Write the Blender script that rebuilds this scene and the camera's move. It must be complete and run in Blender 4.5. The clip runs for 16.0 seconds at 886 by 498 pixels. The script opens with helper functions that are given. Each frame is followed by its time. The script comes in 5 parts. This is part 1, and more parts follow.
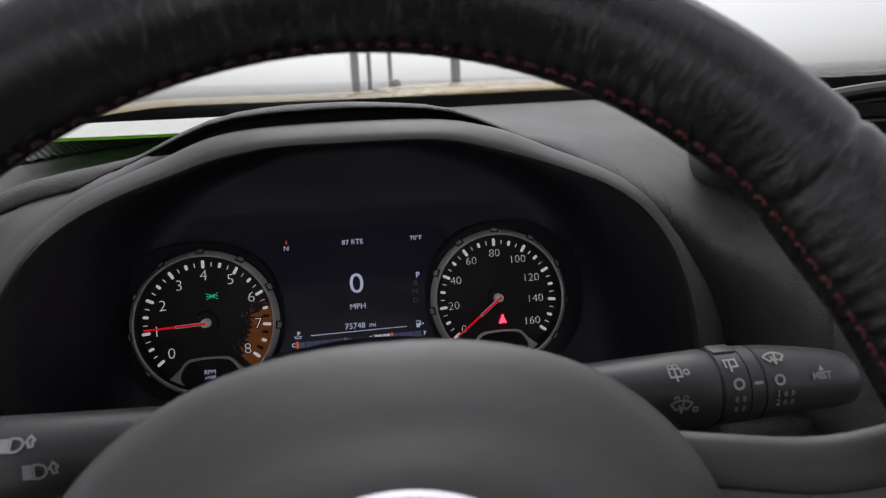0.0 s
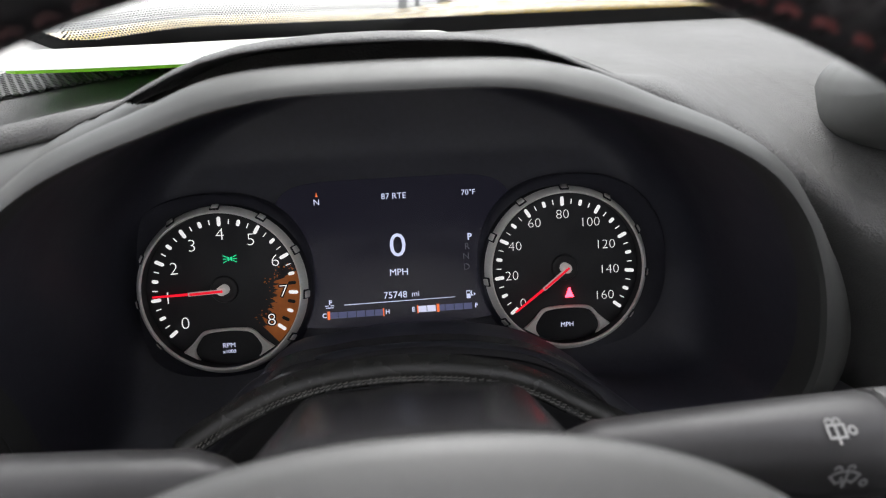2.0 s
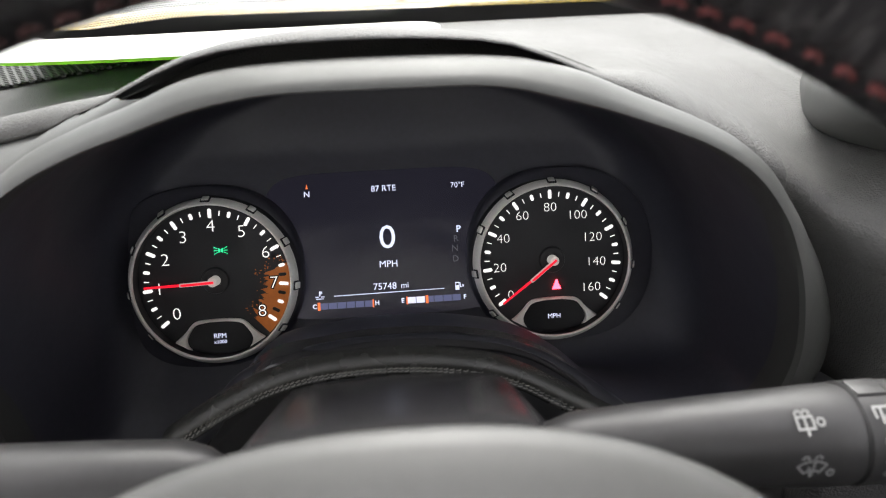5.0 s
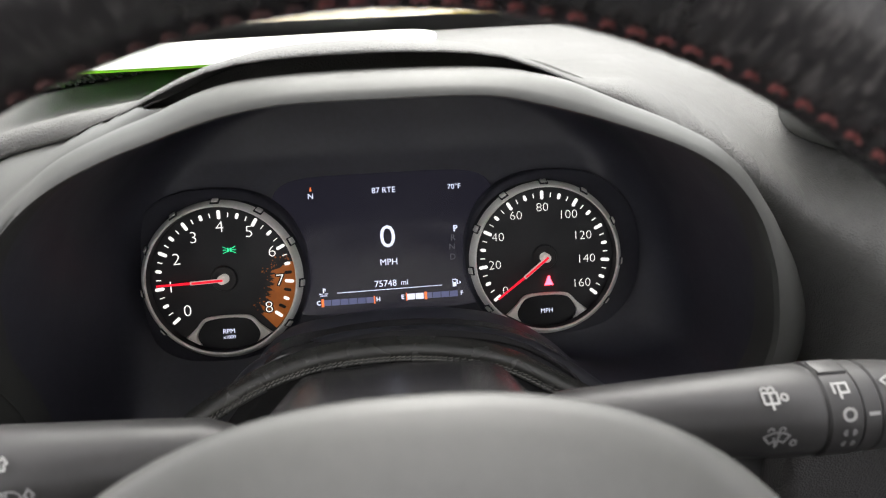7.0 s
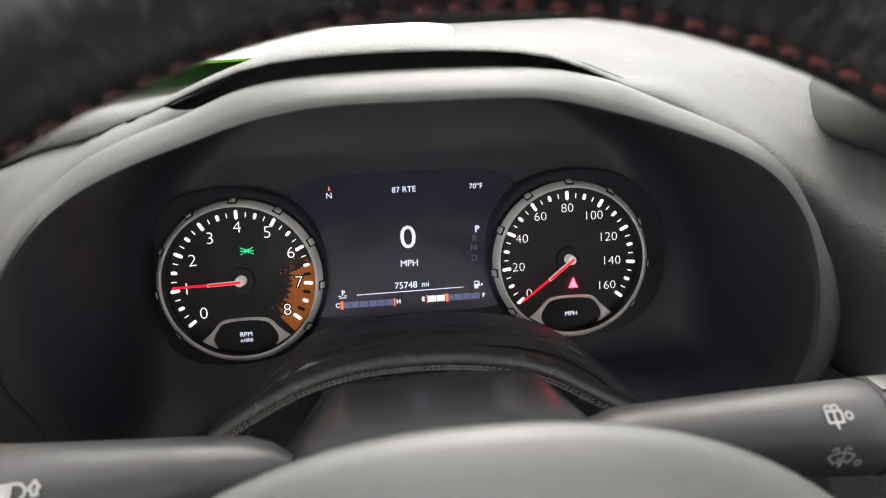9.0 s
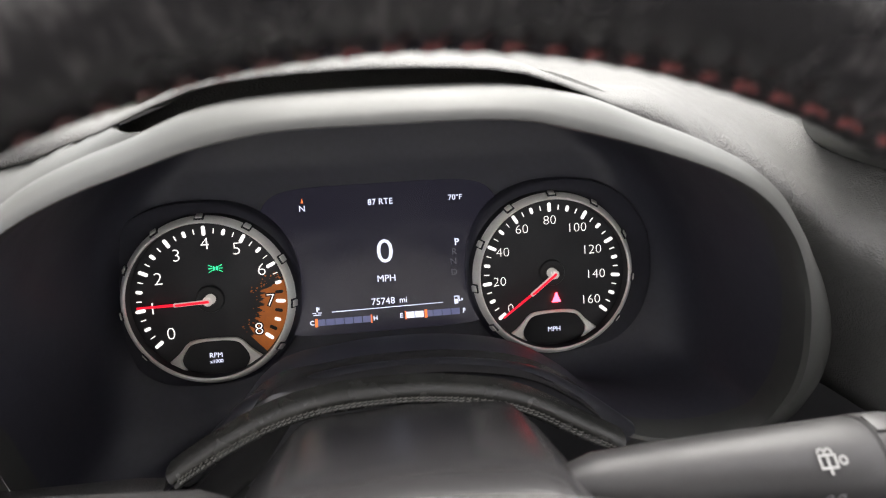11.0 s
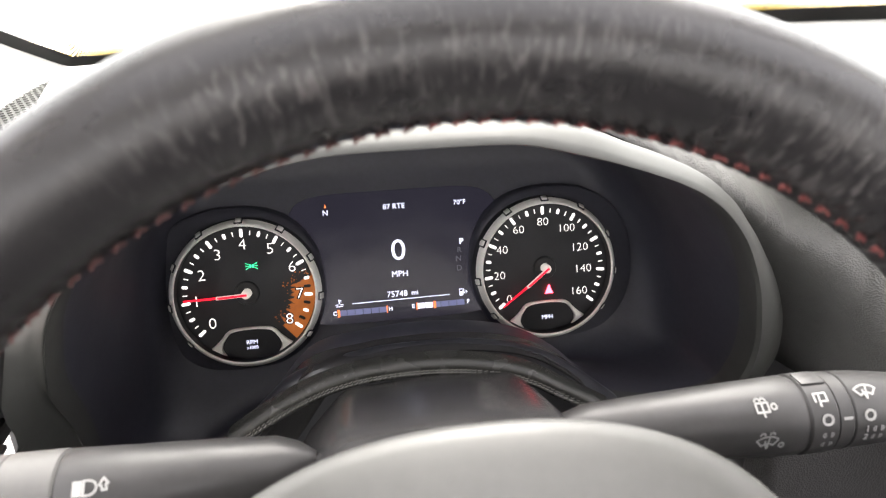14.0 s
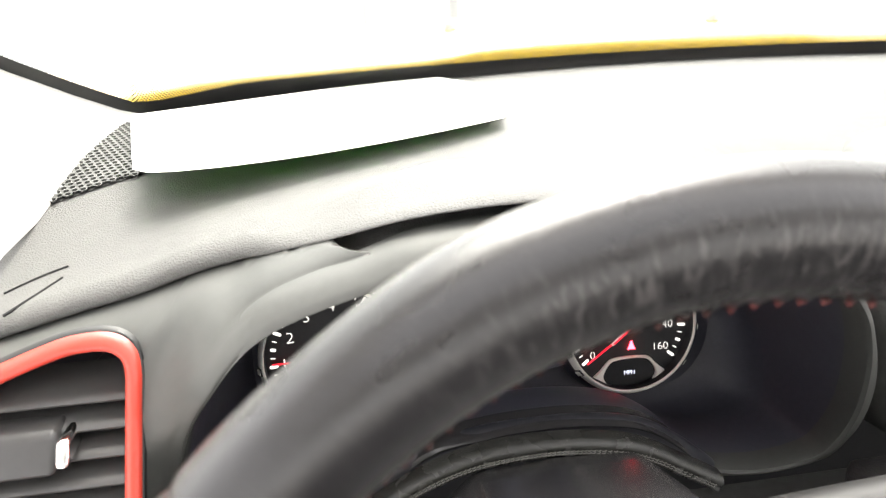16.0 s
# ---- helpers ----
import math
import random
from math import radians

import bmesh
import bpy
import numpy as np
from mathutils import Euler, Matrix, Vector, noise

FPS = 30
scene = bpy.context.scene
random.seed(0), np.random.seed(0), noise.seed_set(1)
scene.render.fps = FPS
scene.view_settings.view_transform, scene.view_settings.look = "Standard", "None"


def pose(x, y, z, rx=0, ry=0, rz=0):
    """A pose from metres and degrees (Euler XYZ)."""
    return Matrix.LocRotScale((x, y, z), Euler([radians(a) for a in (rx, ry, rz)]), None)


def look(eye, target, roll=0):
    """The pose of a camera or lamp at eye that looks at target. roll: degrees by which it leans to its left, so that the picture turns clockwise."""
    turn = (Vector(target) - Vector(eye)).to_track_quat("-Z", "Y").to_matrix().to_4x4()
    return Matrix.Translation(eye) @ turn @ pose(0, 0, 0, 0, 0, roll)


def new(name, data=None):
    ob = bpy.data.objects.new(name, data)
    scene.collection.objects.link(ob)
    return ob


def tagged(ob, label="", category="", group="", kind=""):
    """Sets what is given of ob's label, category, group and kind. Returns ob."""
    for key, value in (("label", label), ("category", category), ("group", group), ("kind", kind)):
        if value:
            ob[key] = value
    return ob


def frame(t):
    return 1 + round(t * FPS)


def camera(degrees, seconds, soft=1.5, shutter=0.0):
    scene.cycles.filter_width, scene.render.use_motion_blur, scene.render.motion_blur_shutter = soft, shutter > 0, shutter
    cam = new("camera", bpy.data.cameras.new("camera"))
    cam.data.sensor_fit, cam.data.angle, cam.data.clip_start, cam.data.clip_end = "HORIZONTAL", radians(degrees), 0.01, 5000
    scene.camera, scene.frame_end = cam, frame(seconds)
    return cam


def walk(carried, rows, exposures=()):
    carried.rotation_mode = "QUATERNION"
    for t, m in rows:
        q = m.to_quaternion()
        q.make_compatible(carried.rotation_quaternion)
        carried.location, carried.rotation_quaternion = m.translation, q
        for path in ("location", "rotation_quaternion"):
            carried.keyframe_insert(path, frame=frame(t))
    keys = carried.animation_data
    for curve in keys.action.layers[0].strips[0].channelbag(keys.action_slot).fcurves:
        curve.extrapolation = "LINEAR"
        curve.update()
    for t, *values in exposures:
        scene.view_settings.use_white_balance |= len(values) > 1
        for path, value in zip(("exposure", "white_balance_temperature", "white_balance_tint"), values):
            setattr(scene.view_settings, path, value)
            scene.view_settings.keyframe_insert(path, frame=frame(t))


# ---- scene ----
cam = camera(67.1, 16.0, soft=1.1, shutter=0.15)
PATH = [
    (0, (0.003, -0.447, 1.134), (0.26, 1.492, 0.718), -2.8),
    (0.5, (0.006, -0.425, 1.141), (0.216, 1.511, 0.684), -2.6),
    (1, (-0.001, -0.392, 1.136), (0.193, 1.529, 0.616), -2.3),
    (1.5, (-0.004, -0.375, 1.136), (0.158, 1.53, 0.547), -2.2),
    (2, (0.006, -0.368, 1.14), (0.118, 1.524, 0.503), -2.5),
    (2.5, (0.007, -0.372, 1.141), (0.119, 1.518, 0.496), -2.4),
    (3, (0.006, -0.372, 1.141), (0.124, 1.516, 0.49), -2.3),
    (3.5, (0.007, -0.372, 1.139), (0.128, 1.516, 0.491), -2.2),
    (4, (0.01, -0.371, 1.142), (0.125, 1.511, 0.475), -2.3),
    (6.5, (0.01, -0.384, 1.145), (0.149, 1.494, 0.473), -2.2),
    (7, (0.007, -0.392, 1.148), (0.144, 1.49, 0.484), -2.4),
    (7.5, (0.005, -0.39, 1.147), (0.147, 1.49, 0.479), -2.3),
    (8, (0.004, -0.386, 1.144), (0.146, 1.491, 0.469), -2.2),
    (8.5, (-0.012, -0.388, 1.151), (0.132, 1.483, 0.46), -2.1),
    (9, (-0.01, -0.379, 1.151), (0.146, 1.492, 0.463), -2.0),
    (9.5, (0.004, -0.358, 1.152), (0.157, 1.515, 0.468), -2.2),
    (9.7, (0.001, -0.356, 1.155), (0.164, 1.509, 0.452), -2.1),
    (11.8, (-0.002, -0.377, 1.159), (0.186, 1.484, 0.452), -2.2),
    (12, (-0.006, -0.386, 1.166), (0.185, 1.475, 0.459), -2.2),
    (12.5, (-0.008, -0.393, 1.166), (0.193, 1.467, 0.461), -2.2),
    (13, (-0.004, -0.389, 1.166), (0.206, 1.469, 0.456), -2.2),
    (13.5, (-0.015, -0.394, 1.164), (0.201, 1.463, 0.456), -2.1),
    (14, (-0.019, -0.412, 1.177), (0.202, 1.444, 0.467), -2.2),
    (14.5, (-0.006, -0.436, 1.18), (0.217, 1.422, 0.472), -2.3),
    (15, (-0.008, -0.449, 1.179), (0.223, 1.406, 0.469), -2.2),
    (15.5, (-0.044, -0.413, 1.201), (0.201, 1.438, 0.484), -2.0),
    (16, (-0.084, -0.387, 1.217), (0.189, 1.46, 0.498), -1.8),
]
walk(cam, [(t, look(eye, target, roll)) for t, eye, target, roll in PATH],
     [(0, 0.82, 6300, 17), (0.5, 1.22, 6300, 16), (1, 1.6, 6300, 15), (2, 2.0, 6350, 14), (4, 2.4, 6500, 13), (6.5, 2.55, 6600, 12), (9.5, 2.65, 6700, 13), (12.5, 2.95, 6650, 14), (13.5, 3.12, 6700, 14), (14.5, 3.42, 6850, 14), (15.2, 3.38, 6850, 13), (16, 3.25, 6850, 11)])
cam.data.dof.use_dof = True
cam.data.dof.focus_distance, cam.data.dof.aperture_fstop = 0.38, 13

# ---- sky, sun, exposure ----
world = bpy.data.worlds.new("overcast_sky")
scene.world = world
world.use_nodes = True
wn = world.node_tree.nodes
wn.clear()
sky = wn.new("ShaderNodeTexSky")
sky.sky_type = "NISHITA"
sky.sun_disc = False
sky.sun_elevation, sky.sun_rotation = radians(57), radians(10)
sky.dust_density, sky.air_density = 4.0, 1.0
grey = wn.new("ShaderNodeHueSaturation")
grey.inputs["Saturation"].default_value = 0.12
bg = wn.new("ShaderNodeBackground")
bg.inputs["Strength"].default_value = 0.15
wout = wn.new("ShaderNodeOutputWorld")
world.node_tree.links.new(sky.outputs[0], grey.inputs["Color"])
world.node_tree.links.new(grey.outputs[0], bg.inputs["Color"])
world.node_tree.links.new(bg.outputs[0], wout.inputs["Surface"])
sun = new("sun", bpy.data.lights.new("sun", "SUN"))
sun.data.energy, sun.data.angle, sun.data.color = 0.5, radians(48), (1.0, 0.97, 0.92)
sun.matrix_world = look((.3, 1.7, 3.7), (0, 0, 1.0))


# ---- materials ----
def mat(name, color, rough=0.5, metal=0.0, bump=None, spots=0.0, spot_scale=40.0, emit=None, coat=0.0, spec=0.5, alpha=None):
    """A node material: base colour with two scales of variation, and a relief (kind, scale, strength)."""
    m = bpy.data.materials.new(name)
    m.use_nodes = True
    nt = m.node_tree
    b = nt.nodes["Principled BSDF"]
    b.inputs["Base Color"].default_value = (*color, 1)
    b.inputs["Roughness"].default_value = rough
    b.inputs["Metallic"].default_value = metal
    b.inputs["Specular IOR Level"].default_value = spec
    b.inputs["Coat Weight"].default_value = coat
    tc = nt.nodes.new("ShaderNodeTexCoord")
    if spots:
        big = nt.nodes.new("ShaderNodeTexNoise")
        big.inputs["Scale"].default_value, big.inputs["Detail"].default_value = spot_scale, 6
        fine = nt.nodes.new("ShaderNodeTexNoise")
        fine.inputs["Scale"].default_value, fine.inputs["Detail"].default_value = spot_scale * 14, 3
        add = nt.nodes.new("ShaderNodeMath")
        add.operation = "ADD"
        ramp = nt.nodes.new("ShaderNodeMapRange")
        ramp.inputs[1].default_value, ramp.inputs[2].default_value = 0.6, 1.4
        ramp.inputs[3].default_value, ramp.inputs[4].default_value = 1 - spots, 1 + spots
        mix = nt.nodes.new("ShaderNodeMix")
        mix.data_type, mix.blend_type = "RGBA", "MULTIPLY"
        mix.inputs[0].default_value = 1.0
        mix.inputs[6].default_value = (*color, 1)
        for n in (big, fine):
            nt.links.new(tc.outputs["Object"], n.inputs["Vector"])
        nt.links.new(big.outputs[0], add.inputs[0])
        nt.links.new(fine.outputs[0], add.inputs[1])
        nt.links.new(add.outputs[0], ramp.inputs[0])
        nt.links.new(ramp.outputs[0], mix.inputs[7])
        nt.links.new(mix.outputs[2], b.inputs["Base Color"])
        rr = nt.nodes.new("ShaderNodeMapRange")
        rr.inputs[1].default_value, rr.inputs[2].default_value = 0.3, 0.7
        rr.inputs[3].default_value, rr.inputs[4].default_value = max(rough - 0.08, 0.02), min(rough + 0.08, 1)
        nt.links.new(big.outputs[0], rr.inputs[0])
        nt.links.new(rr.outputs[0], b.inputs["Roughness"])
    if bump:
        kind, scale, strength = bump
        bp = nt.nodes.new("ShaderNodeBump")
        bp.inputs["Strength"].default_value, bp.inputs["Distance"].default_value = strength, 0.0009 if kind == "grain" else 0.0004
        if kind == "grain":
            v = nt.nodes.new("ShaderNodeTexVoronoi")
            v.feature = "SMOOTH_F1"
            v.inputs["Scale"].default_value = scale
            v.inputs["Smoothness"].default_value = 0.35
            w = nt.nodes.new("ShaderNodeTexNoise")
            w.inputs["Scale"].default_value, w.inputs["Detail"].default_value = scale * 0.6, 3
            wm = nt.nodes.new("ShaderNodeMix")
            wm.data_type = "VECTOR"
            wm.inputs[0].default_value = 0.0004
            nt.links.new(tc.outputs["Object"], w.inputs["Vector"])
            nt.links.new(tc.outputs["Object"], wm.inputs[4])
            nt.links.new(w.outputs[1], wm.inputs[5])
            nt.links.new(wm.outputs[1], v.inputs["Vector"])
            nt.links.new(v.outputs[0], bp.inputs["Height"])
        else:
            v = nt.nodes.new("ShaderNodeTexNoise")
            v.inputs["Scale"].default_value, v.inputs["Detail"].default_value = scale, 5
            nt.links.new(tc.outputs["Object"], v.inputs["Vector"])
            nt.links.new(v.outputs[0], bp.inputs["Height"])
        nt.links.new(bp.outputs[0], b.inputs["Normal"])
    if emit:
        b.inputs["Emission Color"].default_value = (*emit[0], 1)
        b.inputs["Emission Strength"].default_value = emit[1]
    return m


M_PAD = mat("grained_dash_skin", (0.105, 0.104, 0.100), 0.60, spec=0.26, bump=("grain", 1000, 0.5), spots=0.12, spot_scale=9)
M_TRIM = mat("fine_grey_plastic", (0.054, 0.055, 0.051), 0.54, bump=("noise", 2600, 0.12), spots=0.08, spot_scale=14)
M_LINER = mat("black_liner_plastic", (0.045, 0.045, 0.058), 0.5, bump=("noise", 1800, 0.1), spots=0.15, spot_scale=20)
M_GLOSSBLACK = mat("gloss_black_plastic", (0.008, 0.008, 0.01), 0.4, spec=0.25, spots=0.2, spot_scale=25)
M_DIAL = mat("dial_black", (0.016, 0.016, 0.018), 0.6, spots=0.2, spot_scale=60)
M_SCREEN = mat("display_glass", (0.006, 0.006, 0.009), 0.18, emit=((0.06, 0.058, 0.088), 0.040), spots=0.2, spot_scale=20)
M_SATIN = mat("satin_chrome", (0.95, 0.93, 0.87), 0.38, 0.05, spots=0.1, spot_scale=60)
M_CHROME = mat("bright_chrome", (0.8, 0.8, 0.8), 0.12, 1.0, spots=0.05, spot_scale=40)
M_WHITE = mat("lit_white_print", (0.7, 0.7, 0.68), 0.6, emit=((1.0, 0.99, 0.95), 0.18))
M_TEXT = mat("display_text", (0.6, 0.62, 0.7), 0.5, emit=((0.70, 0.76, 1.0), 0.20))
M_DIM = mat("display_text_dim", (0.05, 0.05, 0.055), 0.5, emit=((0.35, 0.36, 0.42), 0.03))
M_BAR = mat("display_bar_blue", (0.08, 0.09, 0.16), 0.5, emit=((0.2, 0.22, 0.42), 0.08))
M_BARFILL = mat("display_bar_white", (0.6, 0.62, 0.7), 0.5, emit=((0.7, 0.74, 0.95), 0.2))
M_ORANGE = mat("display_orange", (0.8, 0.15, 0.03), 0.5, emit=((1.0, 0.2, 0.05), 0.2))
M_REDLINE = mat("redline_print", (0.34, 0.10, 0.016), 0.6, emit=((0.7, 0.2, 0.03), 0.035), spots=0.25, spot_scale=300)
M_NEEDLE = mat("needle_red", (0.8, 0.02, 0.04), 0.35, emit=((1.0, 0.01, 0.03), 0.2))
M_GREENLAMP = mat("lamp_green", (0.05, 0.7, 0.35), 0.5, emit=((0.01, 0.8, 0.3), 0.2))
M_REDLAMP = mat("lamp_red", (0.8, 0.02, 0.03), 0.5, emit=((1.0, 0.03, 0.05), 2.6))
M_HUB = mat("airbag_cover_skin", (0.062, 0.062, 0.059), 0.5, bump=("noise", 2200, 0.04), spots=0.08, spot_scale=16)
M_HUBTRIM = mat("satin_grey_spoke", (0.042, 0.041, 0.040), 0.52, 0.0, spots=0.08, spot_scale=30)
M_STALK = mat("stalk_plastic", (0.035, 0.034, 0.034), 0.42, bump=("noise", 2400, 0.1), spots=0.1, spot_scale=22)
M_STALKGREY = mat("stalk_knob_plastic", (0.09, 0.088, 0.086), 0.5, bump=("noise", 2400, 0.1), spots=0.1, spot_scale=22)
M_LOUVRE = mat("louvre_plastic", (0.05, 0.049, 0.048), 0.4, bump=("noise", 2400, 0.1), spots=0.1, spot_scale=22)
M_PRINT = mat("white_print", (0.34, 0.34, 0.33), 0.6, spots=0.1, spot_scale=200)
M_PRINTDIM = mat("worn_print", (0.3, 0.3, 0.3), 0.6, spots=0.3, spot_scale=300)
M_SHROUD = mat("column_plastic", (0.034, 0.033, 0.034), 0.26, bump=("noise", 2600, 0.04))
M_LEDGE = mat("satin_black_plastic", (0.030, 0.030, 0.035), 0.33, bump=("noise", 2600, 0.04))
M_KNEE = mat("black_knee_panel_skin", (0.017, 0.016, 0.016), 0.5, bump=("grain", 900, 0.4), spots=0.12, spot_scale=12)
M_GAITER = mat("gaiter_leatherette", (0.030, 0.030, 0.027), 0.25, bump=("grain", 1900, 0.32), spots=0.1, spot_scale=60)
M_REDVENT = mat("red_satin_paint", (0.50, 0.045, 0.028), 0.32, spots=0.06, spot_scale=30)
M_STITCH = mat("red_thread", (0.118, 0.028, 0.026), 0.8, bump=("noise", 4000, 0.5), spots=0.3, spot_scale=300)
M_THREADDARK = mat("dark_red_thread", (0.06, 0.024, 0.022), 0.8, bump=("noise", 4000, 0.5), spots=0.3, spot_scale=300)
M_THREAD = mat("grey_thread", (0.15, 0.145, 0.13), 0.8, spots=0.3, spot_scale=300)
M_PAPER = mat("white_paper", (0.84, 0.84, 0.82), 0.75, bump=("noise", 60, 0.1), spots=0.03, spot_scale=18)
M_GREEN = mat("green_paper", (0.42, 0.94, 0.05), 0.7, spots=0.05, spot_scale=30)


def let_through(m, color, share):
    """Lets part of the light through a sheet of paper."""
    nt = m.node_tree
    b = nt.nodes["Principled BSDF"]
    tr = nt.nodes.new("ShaderNodeBsdfTranslucent")
    tr.inputs[0].default_value = (*color, 1)
    mx = nt.nodes.new("ShaderNodeMixShader")
    mx.inputs[0].default_value = share
    out = nt.nodes["Material Output"]
    nt.links.new(b.outputs[0], mx.inputs[1])
    nt.links.new(tr.outputs[0], mx.inputs[2])
    nt.links.new(mx.outputs[0], out.inputs[0])


let_through(M_PAPER, (0.8, 0.85, 0.75), 0.4)
let_through(M_GREEN, (0.25, 0.80, 0.15), 0.35)
# Black of the glass print; also stands for shade in dash seam and creases.
M_FRITSHADE = mat("black_print_and_shade", (0.008, 0.008, 0.008), 0.5, spots=0.2, spot_scale=30)
M_YELLOW = mat("yellow_car_paint", (0.37, 0.235, 0.002), 0.3, coat=0.5, spec=0.3, spots=0.05, spot_scale=5)
M_COWL = mat("cowl_plastic", (0.03, 0.03, 0.031), 0.6, bump=("noise", 600, 0.3), spots=0.2, spot_scale=20)
M_METAL = mat("grey_metal_plate", (0.3, 0.31, 0.32), 0.45, 0.8, spots=0.2, spot_scale=40)
M_PILLAR = mat("pale_pillar_cloth", (0.55, 0.54, 0.52), 0.8, bump=("noise", 1500, 0.2), spots=0.08, spot_scale=20)
M_HEAD = mat("headliner_cloth", (0.68, 0.67, 0.65), 0.9, bump=("noise", 900, 0.3), spots=0.08, spot_scale=15)
M_DOOR = mat("door_plastic", (0.05, 0.05, 0.052), 0.6, bump=("noise", 900, 0.3), spots=0.1, spot_scale=10)
M_CARPET = mat("dark_carpet", (0.03, 0.03, 0.032), 0.95, bump=("noise", 700, 0.6), spots=0.3, spot_scale=60)
M_GROUND = mat("pale_concrete", (0.42, 0.41, 0.39), 0.85, bump=("noise", 40, 0.4), spots=0.2, spot_scale=1.5)
M_WALLW = mat("white_render_wall", (0.8, 0.8, 0.79), 0.8, bump=("noise", 30, 0.3), spots=0.05, spot_scale=0.8)
M_POST = mat("grey_post_paint", (0.35, 0.35, 0.35), 0.6, spots=0.1, spot_scale=6)
M_LENS = mat("clear_plastic", (0.9, 0.9, 0.9), 0.15, spots=0.03, spot_scale=30)


def glass(name, tint=(1, 1, 1)):
    m = bpy.data.materials.new(name)
    m.use_nodes = True
    nt = m.node_tree
    nt.nodes.clear()
    out = nt.nodes.new("ShaderNodeOutputMaterial")
    mix = nt.nodes.new("ShaderNodeMixShader")
    tr = nt.nodes.new("ShaderNodeBsdfTransparent")
    tr.inputs[0].default_value = (*tint, 1)
    gl = nt.nodes.new("ShaderNodeBsdfGlossy")
    gl.inputs["Roughness"].default_value = 0.01
    fr = nt.nodes.new("ShaderNodeFresnel")
    fr.inputs[0].default_value = 1.8
    nt.links.new(fr.outputs[0], mix.inputs[0])
    nt.links.new(tr.outputs[0], mix.inputs[1])
    nt.links.new(gl.outputs[0], mix.inputs[2])
    nt.links.new(mix.outputs[0], out.inputs[0])
    return m


M_GLASS = glass("windscreen_glass", (0.68, 0.70, 0.68))


def leather():
    """Dark worn leather: wrinkles run across the rim, with sheen painted lighter where it is held."""
    m = bpy.data.materials.new("worn_black_leather")
    m.use_nodes = True
    nt = m.node_tree
    b = nt.nodes["Principled BSDF"]
    uv = nt.nodes.new("ShaderNodeUVMap")
    mp = nt.nodes.new("ShaderNodeMapping")
    mp.inputs["Scale"].default_value = (560, 17, 1)
    n1 = nt.nodes.new("ShaderNodeTexNoise")
    n1.inputs["Scale"].default_value, n1.inputs["Detail"].default_value, n1.inputs["Distortion"].default_value = 1.0, 4, 0.8
    mp2 = nt.nodes.new("ShaderNodeMapping")
    mp2.inputs["Scale"].default_value = (26, 4, 1)
    n2 = nt.nodes.new("ShaderNodeTexNoise")
    n2.inputs["Scale"].default_value, n2.inputs["Detail"].default_value = 1.0, 4
    vo = nt.nodes.new("ShaderNodeTexVoronoi")
    vo.feature = "DISTANCE_TO_EDGE"
    vo.inputs["Scale"].default_value = 700
    tc = nt.nodes.new("ShaderNodeTexCoord")
    nt.links.new(tc.outputs["Object"], vo.inputs["Vector"])
    for mpx, nx in ((mp, n1), (mp2, n2)):
        nt.links.new(uv.outputs[0], mpx.inputs[0])
        nt.links.new(mpx.outputs[0], nx.inputs["Vector"])
    lines = nt.nodes.new("ShaderNodeMapRange")
    lines.interpolation_type = "SMOOTHSTEP"
    lines.inputs[1].default_value, lines.inputs[2].default_value = 0.50, 0.66
    nt.links.new(n1.outputs[0], lines.inputs[0])
    zones = nt.nodes.new("ShaderNodeMapRange")
    zones.interpolation_type = "SMOOTHSTEP"
    zones.inputs[1].default_value, zones.inputs[2].default_value = 0.36, 0.58
    nt.links.new(n2.outputs[0], zones.inputs[0])
    mul = nt.nodes.new("ShaderNodeMath")
    mul.operation = "MULTIPLY"
    nt.links.new(lines.outputs[0], mul.inputs[0])
    nt.links.new(zones.outputs[0], mul.inputs[1])
    held = nt.nodes.new("ShaderNodeSeparateXYZ")
    nt.links.new(uv.outputs[0], held.inputs[0])
    turn = nt.nodes.new("ShaderNodeMath")
    turn.operation, turn.inputs[1].default_value, turn.inputs[2].default_value = "MULTIPLY_ADD", 2 * math.pi, -0.35
    nt.links.new(held.outputs[0], turn.inputs[0])
    near = nt.nodes.new("ShaderNodeMath")
    near.operation = "COSINE"
    nt.links.new(turn.outputs[0], near.inputs[0])
    wear = nt.nodes.new("ShaderNodeMapRange")
    wear.interpolation_type = "SMOOTHSTEP"
    wear.inputs[1].default_value, wear.inputs[2].default_value = 0.60, 0.86
    wear.inputs[3].default_value, wear.inputs[4].default_value = 0.10, 1.0
    nt.links.new(near.outputs[0], wear.inputs[0])
    off = nt.nodes.new("ShaderNodeMath")
    off.operation, off.inputs[1].default_value = "SUBTRACT", 0.34
    nt.links.new(held.outputs[1], off.inputs[0])
    size = nt.nodes.new("ShaderNodeMath")
    size.operation = "ABSOLUTE"
    nt.links.new(off.outputs[0], size.inputs[0])
    face = nt.nodes.new("ShaderNodeMapRange")
    face.interpolation_type = "SMOOTHSTEP"
    face.inputs[1].default_value, face.inputs[2].default_value = 0.07, 0.16
    face.inputs[3].default_value, face.inputs[4].default_value = 1.0, 0.08
    nt.links.new(size.outputs[0], face.inputs[0])
    both = nt.nodes.new("ShaderNodeMath")
    both.operation = "MULTIPLY"
    nt.links.new(face.outputs[0], both.inputs[0])
    nt.links.new(wear.outputs[0], both.inputs[1])
    worn = nt.nodes.new("ShaderNodeMath")
    worn.operation = "MULTIPLY"
    nt.links.new(mul.outputs[0], worn.inputs[0])
    nt.links.new(both.outputs[0], worn.inputs[1])
    mul = worn
    # The second, lighter colour paints the gloss along the wrinkles.
    tone = nt.nodes.new("ShaderNodeMix")
    tone.data_type = "RGBA"
